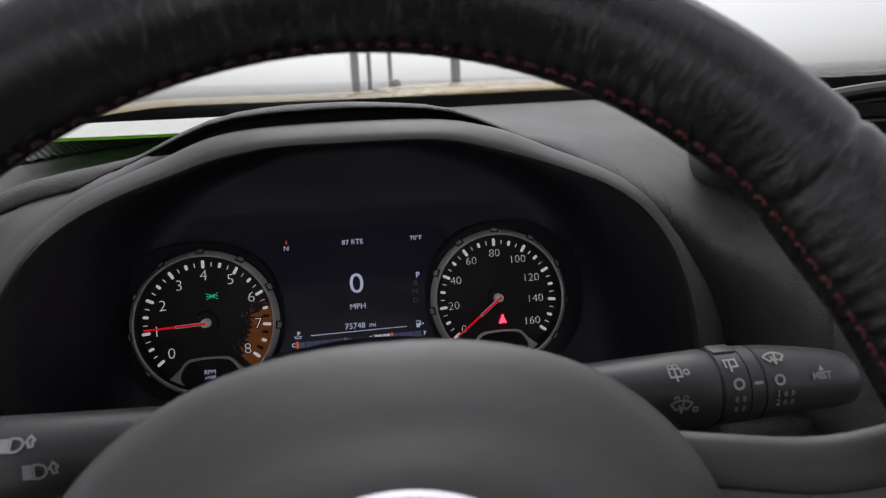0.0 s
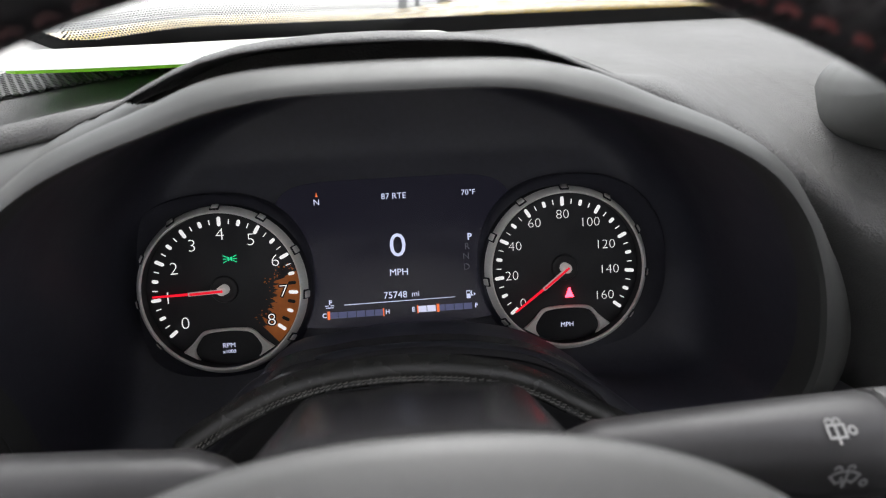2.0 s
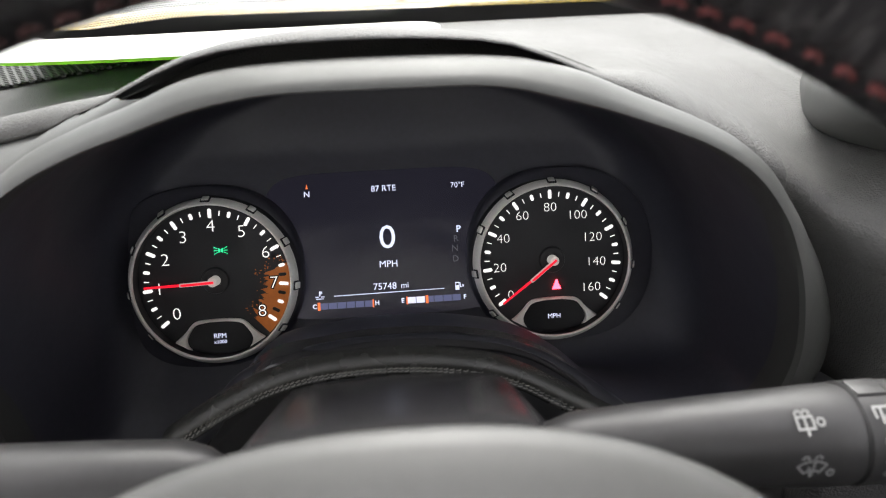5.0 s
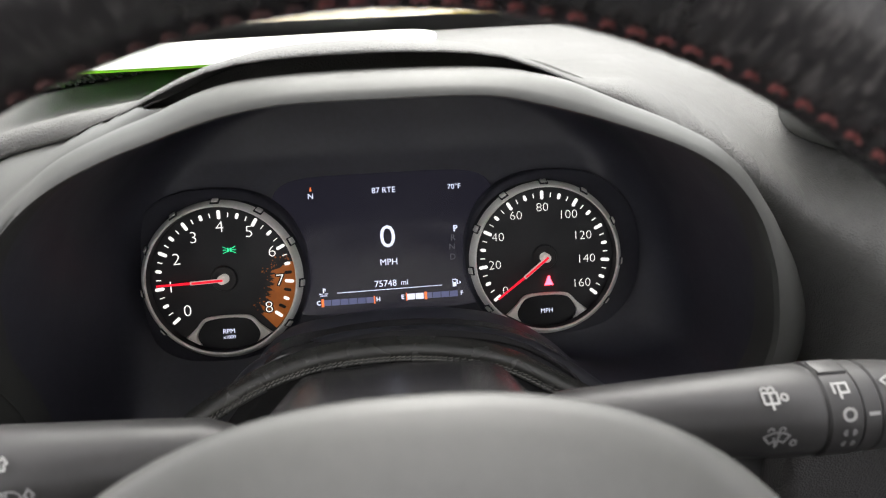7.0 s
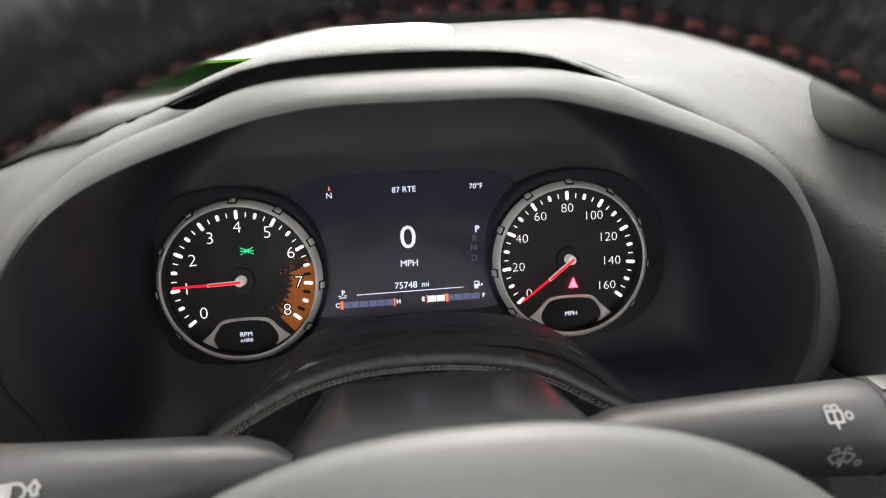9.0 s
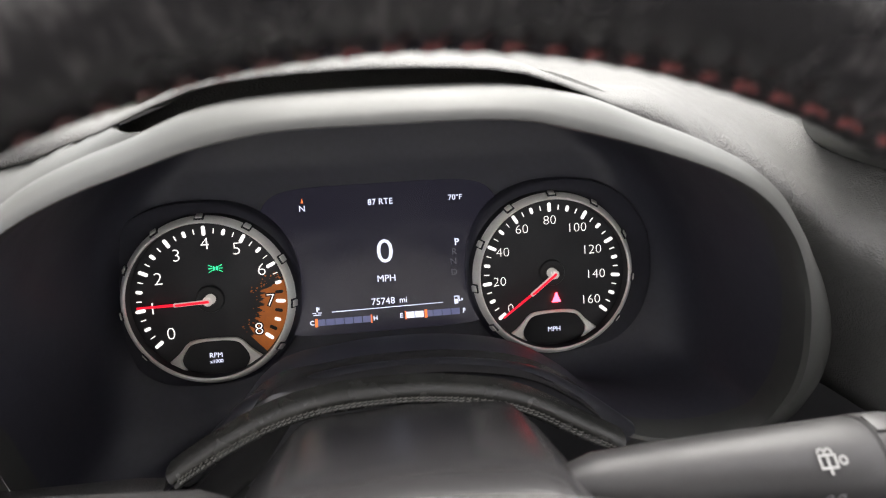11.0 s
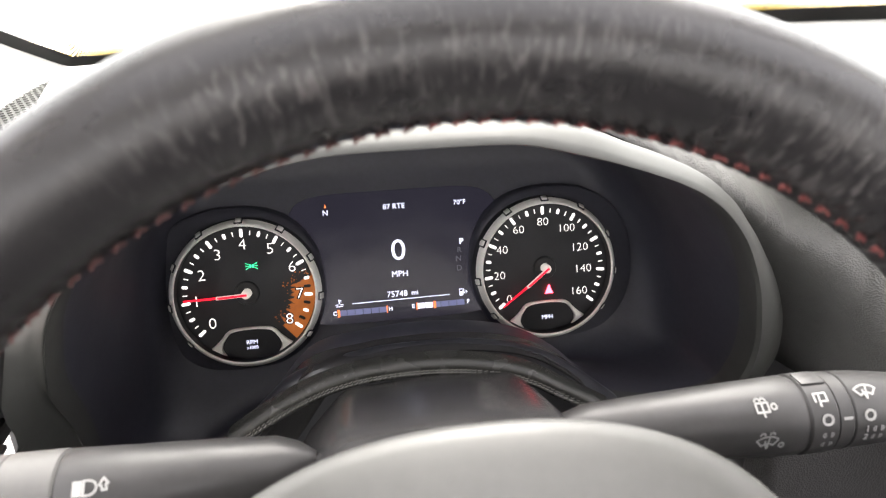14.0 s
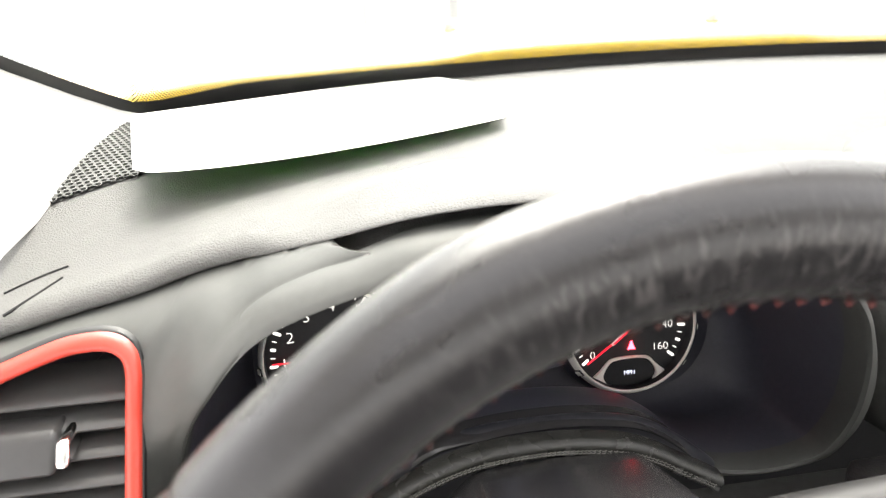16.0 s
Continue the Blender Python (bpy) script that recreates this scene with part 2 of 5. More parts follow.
    tone.inputs[6].default_value = (0.0135, 0.0128, 0.0136, 1)
    tone.inputs[7].default_value = (0.058, 0.054, 0.054, 1)
    nt.links.new(mul.outputs[0], tone.inputs[0])
    nt.links.new(tone.outputs[2], b.inputs["Base Color"])
    rr = nt.nodes.new("ShaderNodeMapRange")
    rr.inputs[1].default_value, rr.inputs[2].default_value = 0.3, 0.7
    rr.inputs[3].default_value, rr.inputs[4].default_value = 0.22, 0.35
    nt.links.new(n2.outputs[0], rr.inputs[0])
    nt.links.new(rr.outputs[0], b.inputs["Roughness"])
    b1 = nt.nodes.new("ShaderNodeBump")
    b1.inputs["Distance"].default_value = 0.0007
    nt.links.new(n1.outputs[0], b1.inputs["Height"])
    relief = nt.nodes.new("ShaderNodeMath")
    relief.operation, relief.inputs[1].default_value = "MULTIPLY", 0.55
    nt.links.new(both.outputs[0], relief.inputs[0])
    nt.links.new(relief.outputs[0], b1.inputs["Strength"])
    b.inputs["Specular IOR Level"].default_value = 0.5
    b2 = nt.nodes.new("ShaderNodeBump")
    b2.inputs["Strength"].default_value, b2.inputs["Distance"].default_value = 0.25, 0.0004
    nt.links.new(vo.outputs[0], b2.inputs["Height"])
    nt.links.new(b1.outputs[0], b2.inputs["Normal"])
    nt.links.new(b2.outputs[0], b.inputs["Normal"])
    return m


M_LEATHER = leather()


# ---- building helpers ----
def part(name, bm, material, parent=None, label="", smooth=True, m=None):
    """Links a bmesh (or a mesh) as one object under its parent."""
    if isinstance(bm, bpy.types.Mesh):
        me = bm
    else:
        me = bpy.data.meshes.new(name)
        bmesh.ops.recalc_face_normals(bm, faces=bm.faces)
        bm.to_mesh(me)
        bm.free()
        if smooth:
            me.shade_smooth()
            me.set_sharp_from_angle(angle=radians(38))
        me.materials.append(material)
    ob = new(name, me)
    ob.parent = parent
    if m is not None:
        ob.matrix_local = m
    if label:
        tagged(ob, label)
    return ob


def thing(name, m, label, category, group="", kind=""):
    ob = new(name)
    ob.empty_display_size = 0.02
    ob.matrix_world = m
    return tagged(ob, label, category, group, kind)


def mesh_of(name, bm, material, smooth=True):
    me = bpy.data.meshes.new(name)
    bmesh.ops.recalc_face_normals(bm, faces=bm.faces)
    bm.to_mesh(me)
    bm.free()
    if smooth:
        me.shade_smooth()
        me.set_sharp_from_angle(angle=radians(38))
    me.materials.append(material)
    return me


def loft(rings, closed=True, cap0=False, cap1=False, bm=None):
    """Faces between successive rings of points."""
    bm = bm or bmesh.new()
    rows = [[bm.verts.new(p) for p in r] for r in rings]
    n = len(rows[0])
    for a, b in zip(rows, rows[1:]):
        for i in range(n if closed else n - 1):
            j = (i + 1) % n
            bm.faces.new((a[i], a[j], b[j], b[i]))
    if cap0:
        bm.faces.new(rows[0])
    if cap1:
        bm.faces.new(rows[-1][::-1])
    return bm


def box(x0, x1, y0, y1, z0, z1, bevel=0.0, seg=2, bm=None):
    own = bmesh.new()
    bmesh.ops.create_cube(own, size=1.0)
    for v in own.verts:
        v.co = Vector((x0 + (v.co.x + 0.5) * (x1 - x0), y0 + (v.co.y + 0.5) * (y1 - y0), z0 + (v.co.z + 0.5) * (z1 - z0)))
    if bevel:
        bmesh.ops.bevel(own, geom=own.edges[:], offset=bevel, segments=seg, profile=0.5, affect="EDGES")
    if bm is None:
        return own
    me = bpy.data.meshes.new("tmp")
    own.to_mesh(me)
    own.free()
    bm.from_mesh(me)
    bpy.data.meshes.remove(me)
    return bm


def plate(points, y0, y1):
    """A flat outline of (x, z) points, extruded from y0 (front) to y1."""
    bm = bmesh.new()
    a = [bm.verts.new((x, y0, z)) for x, z in points]
    b = [bm.verts.new((x, y1, z)) for x, z in points]
    n = len(a)
    bm.faces.new(a)
    bm.faces.new(b[::-1])
    for i in range(n):
        j = (i + 1) % n
        bm.faces.new((a[i], b[i], b[j], a[j]))
    return bm


def ring_pts(r, y, n=96, cx=0.0, cz=0.0):
    return [(cx + r * math.sin(2 * math.pi * i / n), y, cz + r * math.cos(2 * math.pi * i / n)) for i in range(n)]


def revolve(profile, n=96, cx=0.0, cz=0.0, cap0=False, cap1=False):
    """A turned part about the y axis; the profile holds (radius, y)."""
    return loft([ring_pts(r, y, n, cx, cz) for r, y in profile], True, cap0, cap1)


def spline(pts, n, closed=False):
    """Catmull-Rom through points of any dimension, n samples a span."""
    pts = [np.array(p, float) for p in pts]
    out = []
    m = len(pts)
    for i in range(m if closed else m - 1):
        if closed:
            p0, p1, p2, p3 = pts[i - 1], pts[i], pts[(i + 1) % m], pts[(i + 2) % m]
        else:
            p0, p1, p2, p3 = pts[max(i - 1, 0)], pts[i], pts[i + 1], pts[min(i + 2, m - 1)]
        for k in range(n):
            t = k / n
            out.append(0.5 * (2 * p1 + (p2 - p0) * t + (2 * p0 - 5 * p1 + 4 * p2 - p3) * t * t + (3 * p1 - p0 - 3 * p2 + p3) * t ** 3))
    if not closed:
        out.append(pts[-1])
    return out


def tube(path, r, n=12, closed=False, squash=(1, 1), cap=True):
    """A round bar along 3D points."""
    path = [Vector(p) for p in path]
    rings = []
    m = len(path)
    for i, p in enumerate(path):
        a = path[i - 1] if (i or closed) else p
        b = path[(i + 1) % m] if (i < m - 1 or closed) else p
        d = (b - a).normalized()
        side = d.cross(Vector((0, 1, 0)))
        if side.length < 1e-4:
            side = Vector((1, 0, 0))
        side.normalize()
        up = side.cross(d)
        rr = r[i] if isinstance(r, (list, tuple)) else r
        rings.append([p + rr * (squash[0] * math.cos(2 * math.pi * k / n) * side + squash[1] * math.sin(2 * math.pi * k / n) * up) for k in range(n)])
    if closed:
        rings.append(rings[0])
        bm = loft(rings, True)
        bmesh.ops.remove_doubles(bm, verts=bm.verts, dist=1e-6)
        return bm
    return loft(rings, True, cap, cap)


def text_mesh(body, size, material, deep=0.00012, align="CENTER", bold=0.0):
    """Flat lettering in the x-z plane that faces -y, centred on the origin."""
    cu = bpy.data.curves.new("lettering", "FONT")
    cu.body, cu.size, cu.align_x, cu.align_y, cu.extrude, cu.offset = body, size, align, "CENTER", deep, bold
    cu.resolution_u = 3
    tmp = bpy.data.objects.new("tmp", cu)
    scene.collection.objects.link(tmp)
    me = bpy.data.meshes.new_from_object(tmp.evaluated_get(bpy.context.evaluated_depsgraph_get()))
    bpy.data.objects.remove(tmp)
    bpy.data.curves.remove(cu)
    me.transform(pose(0, 0, 0, 90))
    weld = bmesh.new()
    weld.from_mesh(me)
    bmesh.ops.remove_doubles(weld, verts=weld.verts, dist=1e-7)
    weld.to_mesh(me)
    weld.free()
    me.materials.clear()
    me.materials.append(material)
    return me


def interp(x, xs, ys):
    """Smooth monotone reading of a table."""
    if x <= xs[0]:
        return ys[0]
    if x >= xs[-1]:
        return ys[-1]
    i = max(k for k in range(len(xs)) if xs[k] <= x)
    return float(np.interp(x, xs, ys)) if len(xs) < 3 else float(hermite(x, xs, ys, i))


def hermite(x, xs, ys, i):
    h = xs[i + 1] - xs[i]
    d = [(ys[k + 1] - ys[k]) / (xs[k + 1] - xs[k]) for k in range(len(xs) - 1)]

    def slope(k):
        if k == 0:
            return d[0]
        if k == len(xs) - 1:
            return d[-1]
        return 0 if d[k - 1] * d[k] <= 0 else 2 * d[k - 1] * d[k] / (d[k - 1] + d[k])
    t = (x - xs[i]) / h
    return (2 * t ** 3 - 3 * t ** 2 + 1) * ys[i] + (t ** 3 - 2 * t ** 2 + t) * h * slope(i) + (3 * t ** 2 - 2 * t ** 3) * ys[i + 1] + (t ** 3 - t ** 2) * h * slope(i + 1)



# ---- dashboard ----
MID = 0.004          # the binnacle's middle
# the hood's outline, top to bottom: the outer and the inner edge of its lip, on either side
OUTER_R = [(0, 1.1298), (.03, 1.1293), (.048, 1.1278), (.0612, 1.1250), (.0725, 1.1220), (.084, 1.1174), (.0965, 1.1120), (.109, 1.1070), (.1225, 1.1010), (.1375, 1.0930), (.1525, 1.0812), (.168, 1.0655),
           (.1840, 1.0490), (.2025, 1.0260), (.2195, .9975), (.2290, .972), (.2320, .946), (.220, .918), (.165, .908), (.112, .922), (.087, .957), (.0605, .984), (.03, .996), (0, .999)]
INNER_R = [(0, 1.1205), (.03, 1.1203), (.045, 1.1188), (.0575, 1.1157), (.068, 1.1127), (.079, 1.1094), (.091, 1.1053), (.1025, 1.1010), (.1145, 1.0960), (.1275, 1.0890), (.1395, 1.0800), (.1516, 1.0672),
           (.1620, 1.0520), (.1745, 1.0275), (.1850, .9975), (.1890, .977), (.1885, .960), (.182, .9450), (.150, .9385), (.112, .949), (.083, .979), (.0585, .9977), (.03, 1.0065), (0, 1.0090)]
OUTER_L = [(0, 1.1298), (.03, 1.1293), (.05, 1.1278), (.066, 1.1243), (.084, 1.1172), (.104, 1.1100), (.125, 1.1010), (.145, 1.0890), (.160, 1.0755), (.176, 1.0565),
           (.187, 1.0385), (.196, 1.0165), (.2005, .980), (.2030, .940), (.200, .900), (.165, .875), (.106, .915), (.064, .980), (.03, .996), (0, .999)]
INNER_L = [(0, 1.1205), (.03, 1.1203), (.047, 1.1183), (.062, 1.1150), (.080, 1.1093), (.098, 1.1033), (.118, 1.0945), (.134, 1.0840), (.147, 1.0697), (.158, 1.0530),
           (.1655, 1.0345), (.1740, 1.0050), (.1780, .9780), (.1800, .945), (.178, .916), (.150, .900), (.098, .948), (.062, .9965), (.03, 1.0065), (0, 1.0090)]
Z_RIDGE = ([-.30, -.247, -.214, -.182, -.160, -.15, -.138, -.12, -.105, -.095, -.088, -.08, -.073, -.06, -.042, -.02, 0, .026, .045, .058, .067, .075, .0835, .10, .14, .19, .25, .35, .9],
           [1.069, 1.083, 1.0915, 1.0995, 1.107, 1.1088, 1.1110, 1.1138, 1.1165, 1.1195, 1.1225, 1.1258, 1.1287, 1.1331, 1.1368, 1.1384, 1.1386, 1.1371, 1.1351, 1.1315, 1.1285, 1.1253, 1.1215, 1.1172, 1.112, 1.106, 1.103, 1.10, 1.09])
# the lower front edge of the dash top: its depth and height along x
EDGE_X = [-.30, -.247, -.214, -.182, -.155, -.147, -.137, -.1186, -.101, -.089, -.0705, -.058, -.0415, -.02, 0, .0166, .035, .05, .0606, .07, .081, .09, .12]
EDGE_Y = [-.086, -.086, -.086, -.086, -.086, -.085, -.085, -.096, -.105, -.113, -.124, -.130, -.1335, -.134, -.134, -.134, -.134, -.133, -.131, -.128, -.122, -.117, -.100]
EDGE_Z = [1.060, 1.0727, 1.0813, 1.0889, 1.0972, 1.0988, 1.1008, 1.1083, 1.1144, 1.1193, 1.1268, 1.131, 1.1338, 1.135, 1.1353, 1.135, 1.1339, 1.1318, 1.1285, 1.1247, 1.1201, 1.1161, 1.104]
Z_BACK = ([-.32, -.25, -.15, 0, .3, .9], [1.122, 1.126, 1.128, 1.132, 1.134, 1.13])
Z_BASE = ([-.30, -.24, -.19, -.14, -.10, 0, .10, .14, .19, .25, .35, .9],
          [1.077, 1.090, 1.098, 1.104, 1.107, 1.108, 1.108, 1.107, 1.104, 1.102, 1.10, 1.09])


def smooth(f):
    f = min(max(f, 0), 1)
    return f * f * (3 - 2 * f)


def slim(z, thin):
    """The lip is narrower on the side of the vent."""
    return thin * (.6 * smooth((1.105 - z) / .05) + .4 * smooth((1.055 - z) / .055))


def loop(right, left, n=5, thin=0.0):
    """A closed outline from its two halves, each from top to bottom."""
    full = [(MID + x, z) for x, z in right] + [(MID - x + slim(z, thin), z) for x, z in left[-2:0:-1]]
    return [(p[0], p[1]) for p in spline(full, n, True)]


def pad_z(x, y):
    """Height of the dash top: a hump close behind the gauges on a level that rises to the windscreen."""
    z0, zb, yw = interp(x, *Z_BASE), interp(x, *Z_BACK), y_ws(x)
    t = min(max((y + .066) / (yw + .066), 0), 1)
    hump = (interp(x, *Z_RIDGE) - z0) * math.exp(-(max(y + .07, 0) / .055) ** 2)
    return z0 + (zb - z0) * t * t * (3 - 2 * t) + hump


def y_ws(x):
    """The windscreen's foot."""
    return 0.375 - 0.46 * (x - 0.37) ** 2


def lip_y(z):
    return -0.150 + (1.13 - z) * 0.36


def face_y(z):
    """The leaning face of the dash beside the gauges: it comes towards the driver as it goes down."""
    return -.1301 - .70 * (1.0628 - z) if z > .985 else -.1846


def lip_out(x, z):
    """How far the lip stands out more on the side of the vent."""
    return -.0130 * smooth((1.095 - z) / .03) * smooth((z - .970) / .05) * smooth((MID - .08 - x) / .03)


def lip_fall(x, z):
    """Where the lip's outer half falls away: low down on the side of the passenger."""
    return smooth((1.085 - z) / .05) * smooth((x - MID - .10) / .05)


def outer_z(x):
    side = OUTER_R[:17] if x > MID else OUTER_L[:13]
    return interp(abs(x - MID), [p[0] for p in side], [p[1] for p in side])


LO, LI = loop(OUTER_R, OUTER_L, 5, .021), loop(INNER_R, INNER_L)


dashboard = thing("dashboard", pose(0, 0, 0.8), "dark grey grained soft-plastic dashboard under the windscreen", "dashboard")
DZ = pose(0, 0, -0.8)


def dash_part(name, bm, material, parent=None, label=""):
    bmesh.ops.transform(bm, matrix=DZ, verts=bm.verts)
    return part(name, bm, material, parent or dashboard, label)


def outline_gap(x, z):
    """Distance outside the gauge hood's outline (minus inside)."""
    best, inside = 1e9, False
    n = len(LO)
    for i in range(n):
        (x0, z0), (x1, z1) = LO[i], LO[(i + 1) % n]
        dx, dz = x1 - x0, z1 - z0
        k = min(max(((x - x0) * dx + (z - z0) * dz) / (dx * dx + dz * dz + 1e-12), 0), 1)
        best = min(best, math.hypot(x - x0 - k * dx, z - z0 - k * dz))
        if (z0 > z) != (z1 > z) and x < x0 + (z - z0) / (z1 - z0) * dx:
            inside = not inside
    return -best if inside else best


def rolled_edge(yf, zr, rad, deep, p):
    """The rounded front of the dash top, from its face up to the crest."""
    turns = [math.pi / 2 * k / 14 for k in range(15)]
    return [(yf + deep * (1 - max(0, math.cos(a)) ** p), zr - rad * (1 - math.sin(a) ** p)) for a in turns]


def top_pad():
    xs = sorted(set([round(-.285 + i * .0125, 4) for i in range(96)] + [round(MID + s * (.085 + .0025 * k), 4) for s in (-1, 1) for k in range(62)] + [round(MID + .24 + .004 * k, 4) for k in range(40)]))
    rows = []
    for x in xs:
        zr, yw = interp(x, *Z_RIDGE), y_ws(x)
        off = x - MID
        shapes = []
        if off < .128:
            yf, foot = interp(x, EDGE_X, EDGE_Y), interp(x, EDGE_X, EDGE_Z)
            rad = min(.0070, max(.001, (zr - foot) * .85))
            under = [(yf + d, foot + h * min(1, (zr - rad - foot) / .003)) for d, h in ((.024, 0), (.016, 0), (.010, 0), (.006, .0001), (.003, .0003), (.0012, .0009), (.0004, .0017), (.0, .0025))]
            shapes.append(under + rolled_edge(yf, zr, rad, .013, 1))
        if off > .088:
            roll = min(1, max(0, (off - .09) / .10))
            yf = -.1105 + .0035 * smooth((off - .10) / .05)
            foot = .945 if off > .2310 else outer_z(x) - .006
            rad = min(.0045 + .065 * roll, (zr - foot) * .74)
            deep = .010 + .145 * roll * (1 - .40 * smooth((off - .2) / .06))
            lean = .50 * smooth((off - .12) / .11)
            drop = zr - rad - foot
            wall = [(yf, foot + drop * q) for q in (0, .1, .2, .35, .5, .65, .8, .92)]
            roll_up = wall + rolled_edge(yf, zr, rad, deep, 1 + .45 * smooth((off - .10) / .05))
            shapes.append([(y - lean * (zr - z), z) for y, z in roll_up])
        if len(shapes) == 2:
            w = smooth((off - .088) / .040)
            prof = [(a[0] + (b[0] - a[0]) * w, a[1] + (b[1] - a[1]) * w) for a, b in zip(*shapes)]
        else:
            prof = shapes[0]
        if off > .112:
            # the skin dips behind the hood's lip
            bent = []
            for y, z in prof:
                behind = lip_y(z) + .012 + .012 * lip_fall(x, z)
                bent.append((y + (1 - smooth(outline_gap(x, z) / .035)) * max(0, behind - y), z))
            prof = bent
        y0 = prof[-1][0]
        for j in range(1, 29):
            f = j / 28
            y = y0 + f * (yw - .003 - y0)
            prof.append((y, pad_z(x, y) + (zr - pad_z(x, y0)) * (1 - f) ** 3))
        rows.append([(x, y, z) for y, z in prof])
    # soften the roll beside the hood
    g = np.array(rows)
    w = np.array([.5 * smooth((x - MID - .118) / .03) for x in xs])[1:-1, None, None]
    for _ in range(45):
        mean = (g[:-2, 1:-1] + g[2:, 1:-1] + g[1:-1, :-2] + g[1:-1, 2:]) / 4
        mean[:, :, 0] = g[1:-1, 1:-1, 0]
        g[1:-1, 1:-1] += (mean - g[1:-1, 1:-1]) * w
    # the padded roll that runs round the hood, with a gutter beside it
    for row in g:
        side = smooth((row[0, 0] - MID - .105) / .045)
        if side > 0:
            for p in row:
                if p[1] < .02:
                    gap = outline_gap(p[0], p[2])
                    p[1] += side * (.010 * math.exp(-(gap / .007) ** 2) - .006 * math.exp(-((gap - .020) / .011) ** 2))
    return loft([[tuple(p) for p in r] for r in g.tolist()], False)


pad = dash_part("top_pad", top_pad(), M_PAD, label="grained dark grey dash top with a hump behind the gauges")
sol = pad.modifiers.new("thickness", "SOLIDIFY")
sol.thickness, sol.offset = 0.0008, -1


def panel_top(x):
    return interp(x, EDGE_X, EDGE_Z) - .0004


ROLL = .012


def rolled(x, z, y):
    """Bends the panel's upper end back to the seam under the dash top."""
    f = min(max((panel_top(x) - z) / ROLL, 0), 1)
    back = interp(x, EDGE_X, EDGE_Y) + (.002 if z < panel_top(x) + .0005 else .007)
    return back + (y - back) * math.sqrt(1 - (1 - f) ** 2)


def left_fascia():
    """The smooth panel left of the gauges, one with the hood's lip, with a hole for the air vent."""
    bm = bmesh.new()
    step = .003
    cols = 99
    drops = [-.0022] + [ROLL * (1 - math.cos(math.pi / 2 * k / 9)) for k in range(10)] + [ROLL + .0035 * k * (1 + .004 * k) for k in range(1, 56)]
    grid = {}
    for i in range(cols):
        x = -.372 + i * step
        for k, dz in enumerate(drops):
            z = panel_top(x) - dz
            gap = vent_gap(x, z)
            if outline_gap(x, z) > .016 and gap > -.003:
                grid[i, k] = bm.verts.new((x, rolled(x, z, face_y(z)) + .0018 * max(0, 1 - gap / .009), z))
    for i in range(cols - 1):
        for k in range(len(drops) - 1):
            q = [grid.get(c) for c in ((i, k), (i + 1, k), (i + 1, k + 1), (i, k + 1))]
            if all(q):
                bm.faces.new(q)
    bmesh.ops.delete(bm, geom=[v for v in bm.verts if not v.link_faces], context="VERTS")
    n = len(LO)
    rings = []
    for i in range(n):
        x, z = LO[i]
        if x > -.074 or z < .885:
            continue
        (ax, az), (bx, bz) = LO[i - 1], LO[(i + 1) % n]
        dx, dz = bx - ax, bz - az
        m = math.hypot(dx, dz) + 1e-9
        nx, nz_ = -dz / m, dx / m
        if outline_gap(x + nx * .002, z + nz_ * .002) < 0:
            nx, nz_ = -nx, -nz_
        reach = 0.0
        while reach < .0225:
            px, pz = x + nx * (reach + .0005), z + nz_ * (reach + .0005)
            if pz > panel_top(px) or vent_gap(px, pz) < 0:
                break
            reach += .0005
        open_end = smooth((-.074 - x) / .018)
        tucked = open_end > .99 and panel_top(x + nx * (reach + .0006)) < z + nz_ * (reach + .0006)
        reach *= open_end
        ix, iz = LI[i]
        w = .85 * math.hypot(ix - x, iz - z)
        cx, cz = x + (ix - x) * .85, z + (iz - z) * .85
        crest = lip_y(cz) + lip_out(cx, cz) - .0086
        row = []
        for f in (1, .8, .6, .4, .2):
            row.append((x + (cx - x) * f, z + (cz - z) * f, w * (1 - f)))
        for f in (0, .1, .2, .3, .4, .5, .6, .7, .78, .85, .91, .96, 1.0):
            row.append((x + nx * reach * f, z + nz_ * reach * f, w + reach * f))
        out = []
        hug = smooth((x + .152) / .026)
        for k, (px, pz, d) in enumerate(row):
            far = smooth(d / (w + .018))
            part_of_lip = interp(1 - d / (w + 1e-6), [0, .14, .35, .65, 1], [.012, .0058, .0014, -.0036, -.0072]) if k < 5 else .012
            y = (crest * (1 - far) + face_y(pz) * far) * (1 - hug) + (lip_y(pz) + lip_out(px, pz) + part_of_lip) * hug
            out.append((px, rolled(px, pz, y) - .0003 if k > 4 else y, pz))
        px, py, pz = out[-1]
        out.append((px, interp(px, EDGE_X, EDGE_Y) + .007, pz + .0022) if tucked else (px, py + .004, pz - .001))
        rings.append(out)
    loft(rings, False, bm=bm)
    bm.normal_update()
    for f in bm.faces:
        if f.normal.y > 0 and f.normal.z < .5:
            f.normal_flip()
    return bm


VENT = [(-.290, .985), (-.255, .982), (-.200, .982), (-.188, .985), (-.1815, .992), (-.1792, 1.003), (-.1789, 1.030), (-.1788, 1.0444), (-.1787, 1.0631), (-.1787, 1.071), (-.1800, 1.0768), (-.1835, 1.0806), (-.1893, 1.0828), (-.1975, 1.0831), (-.2089, 1.0816), (-.2313, 1.0751), (-.262, 1.0655), (-.285, 1.057), (-.294, 1.050), (-.2975, 1.036), (-.2975, 1.005), (-.2955, .992)]


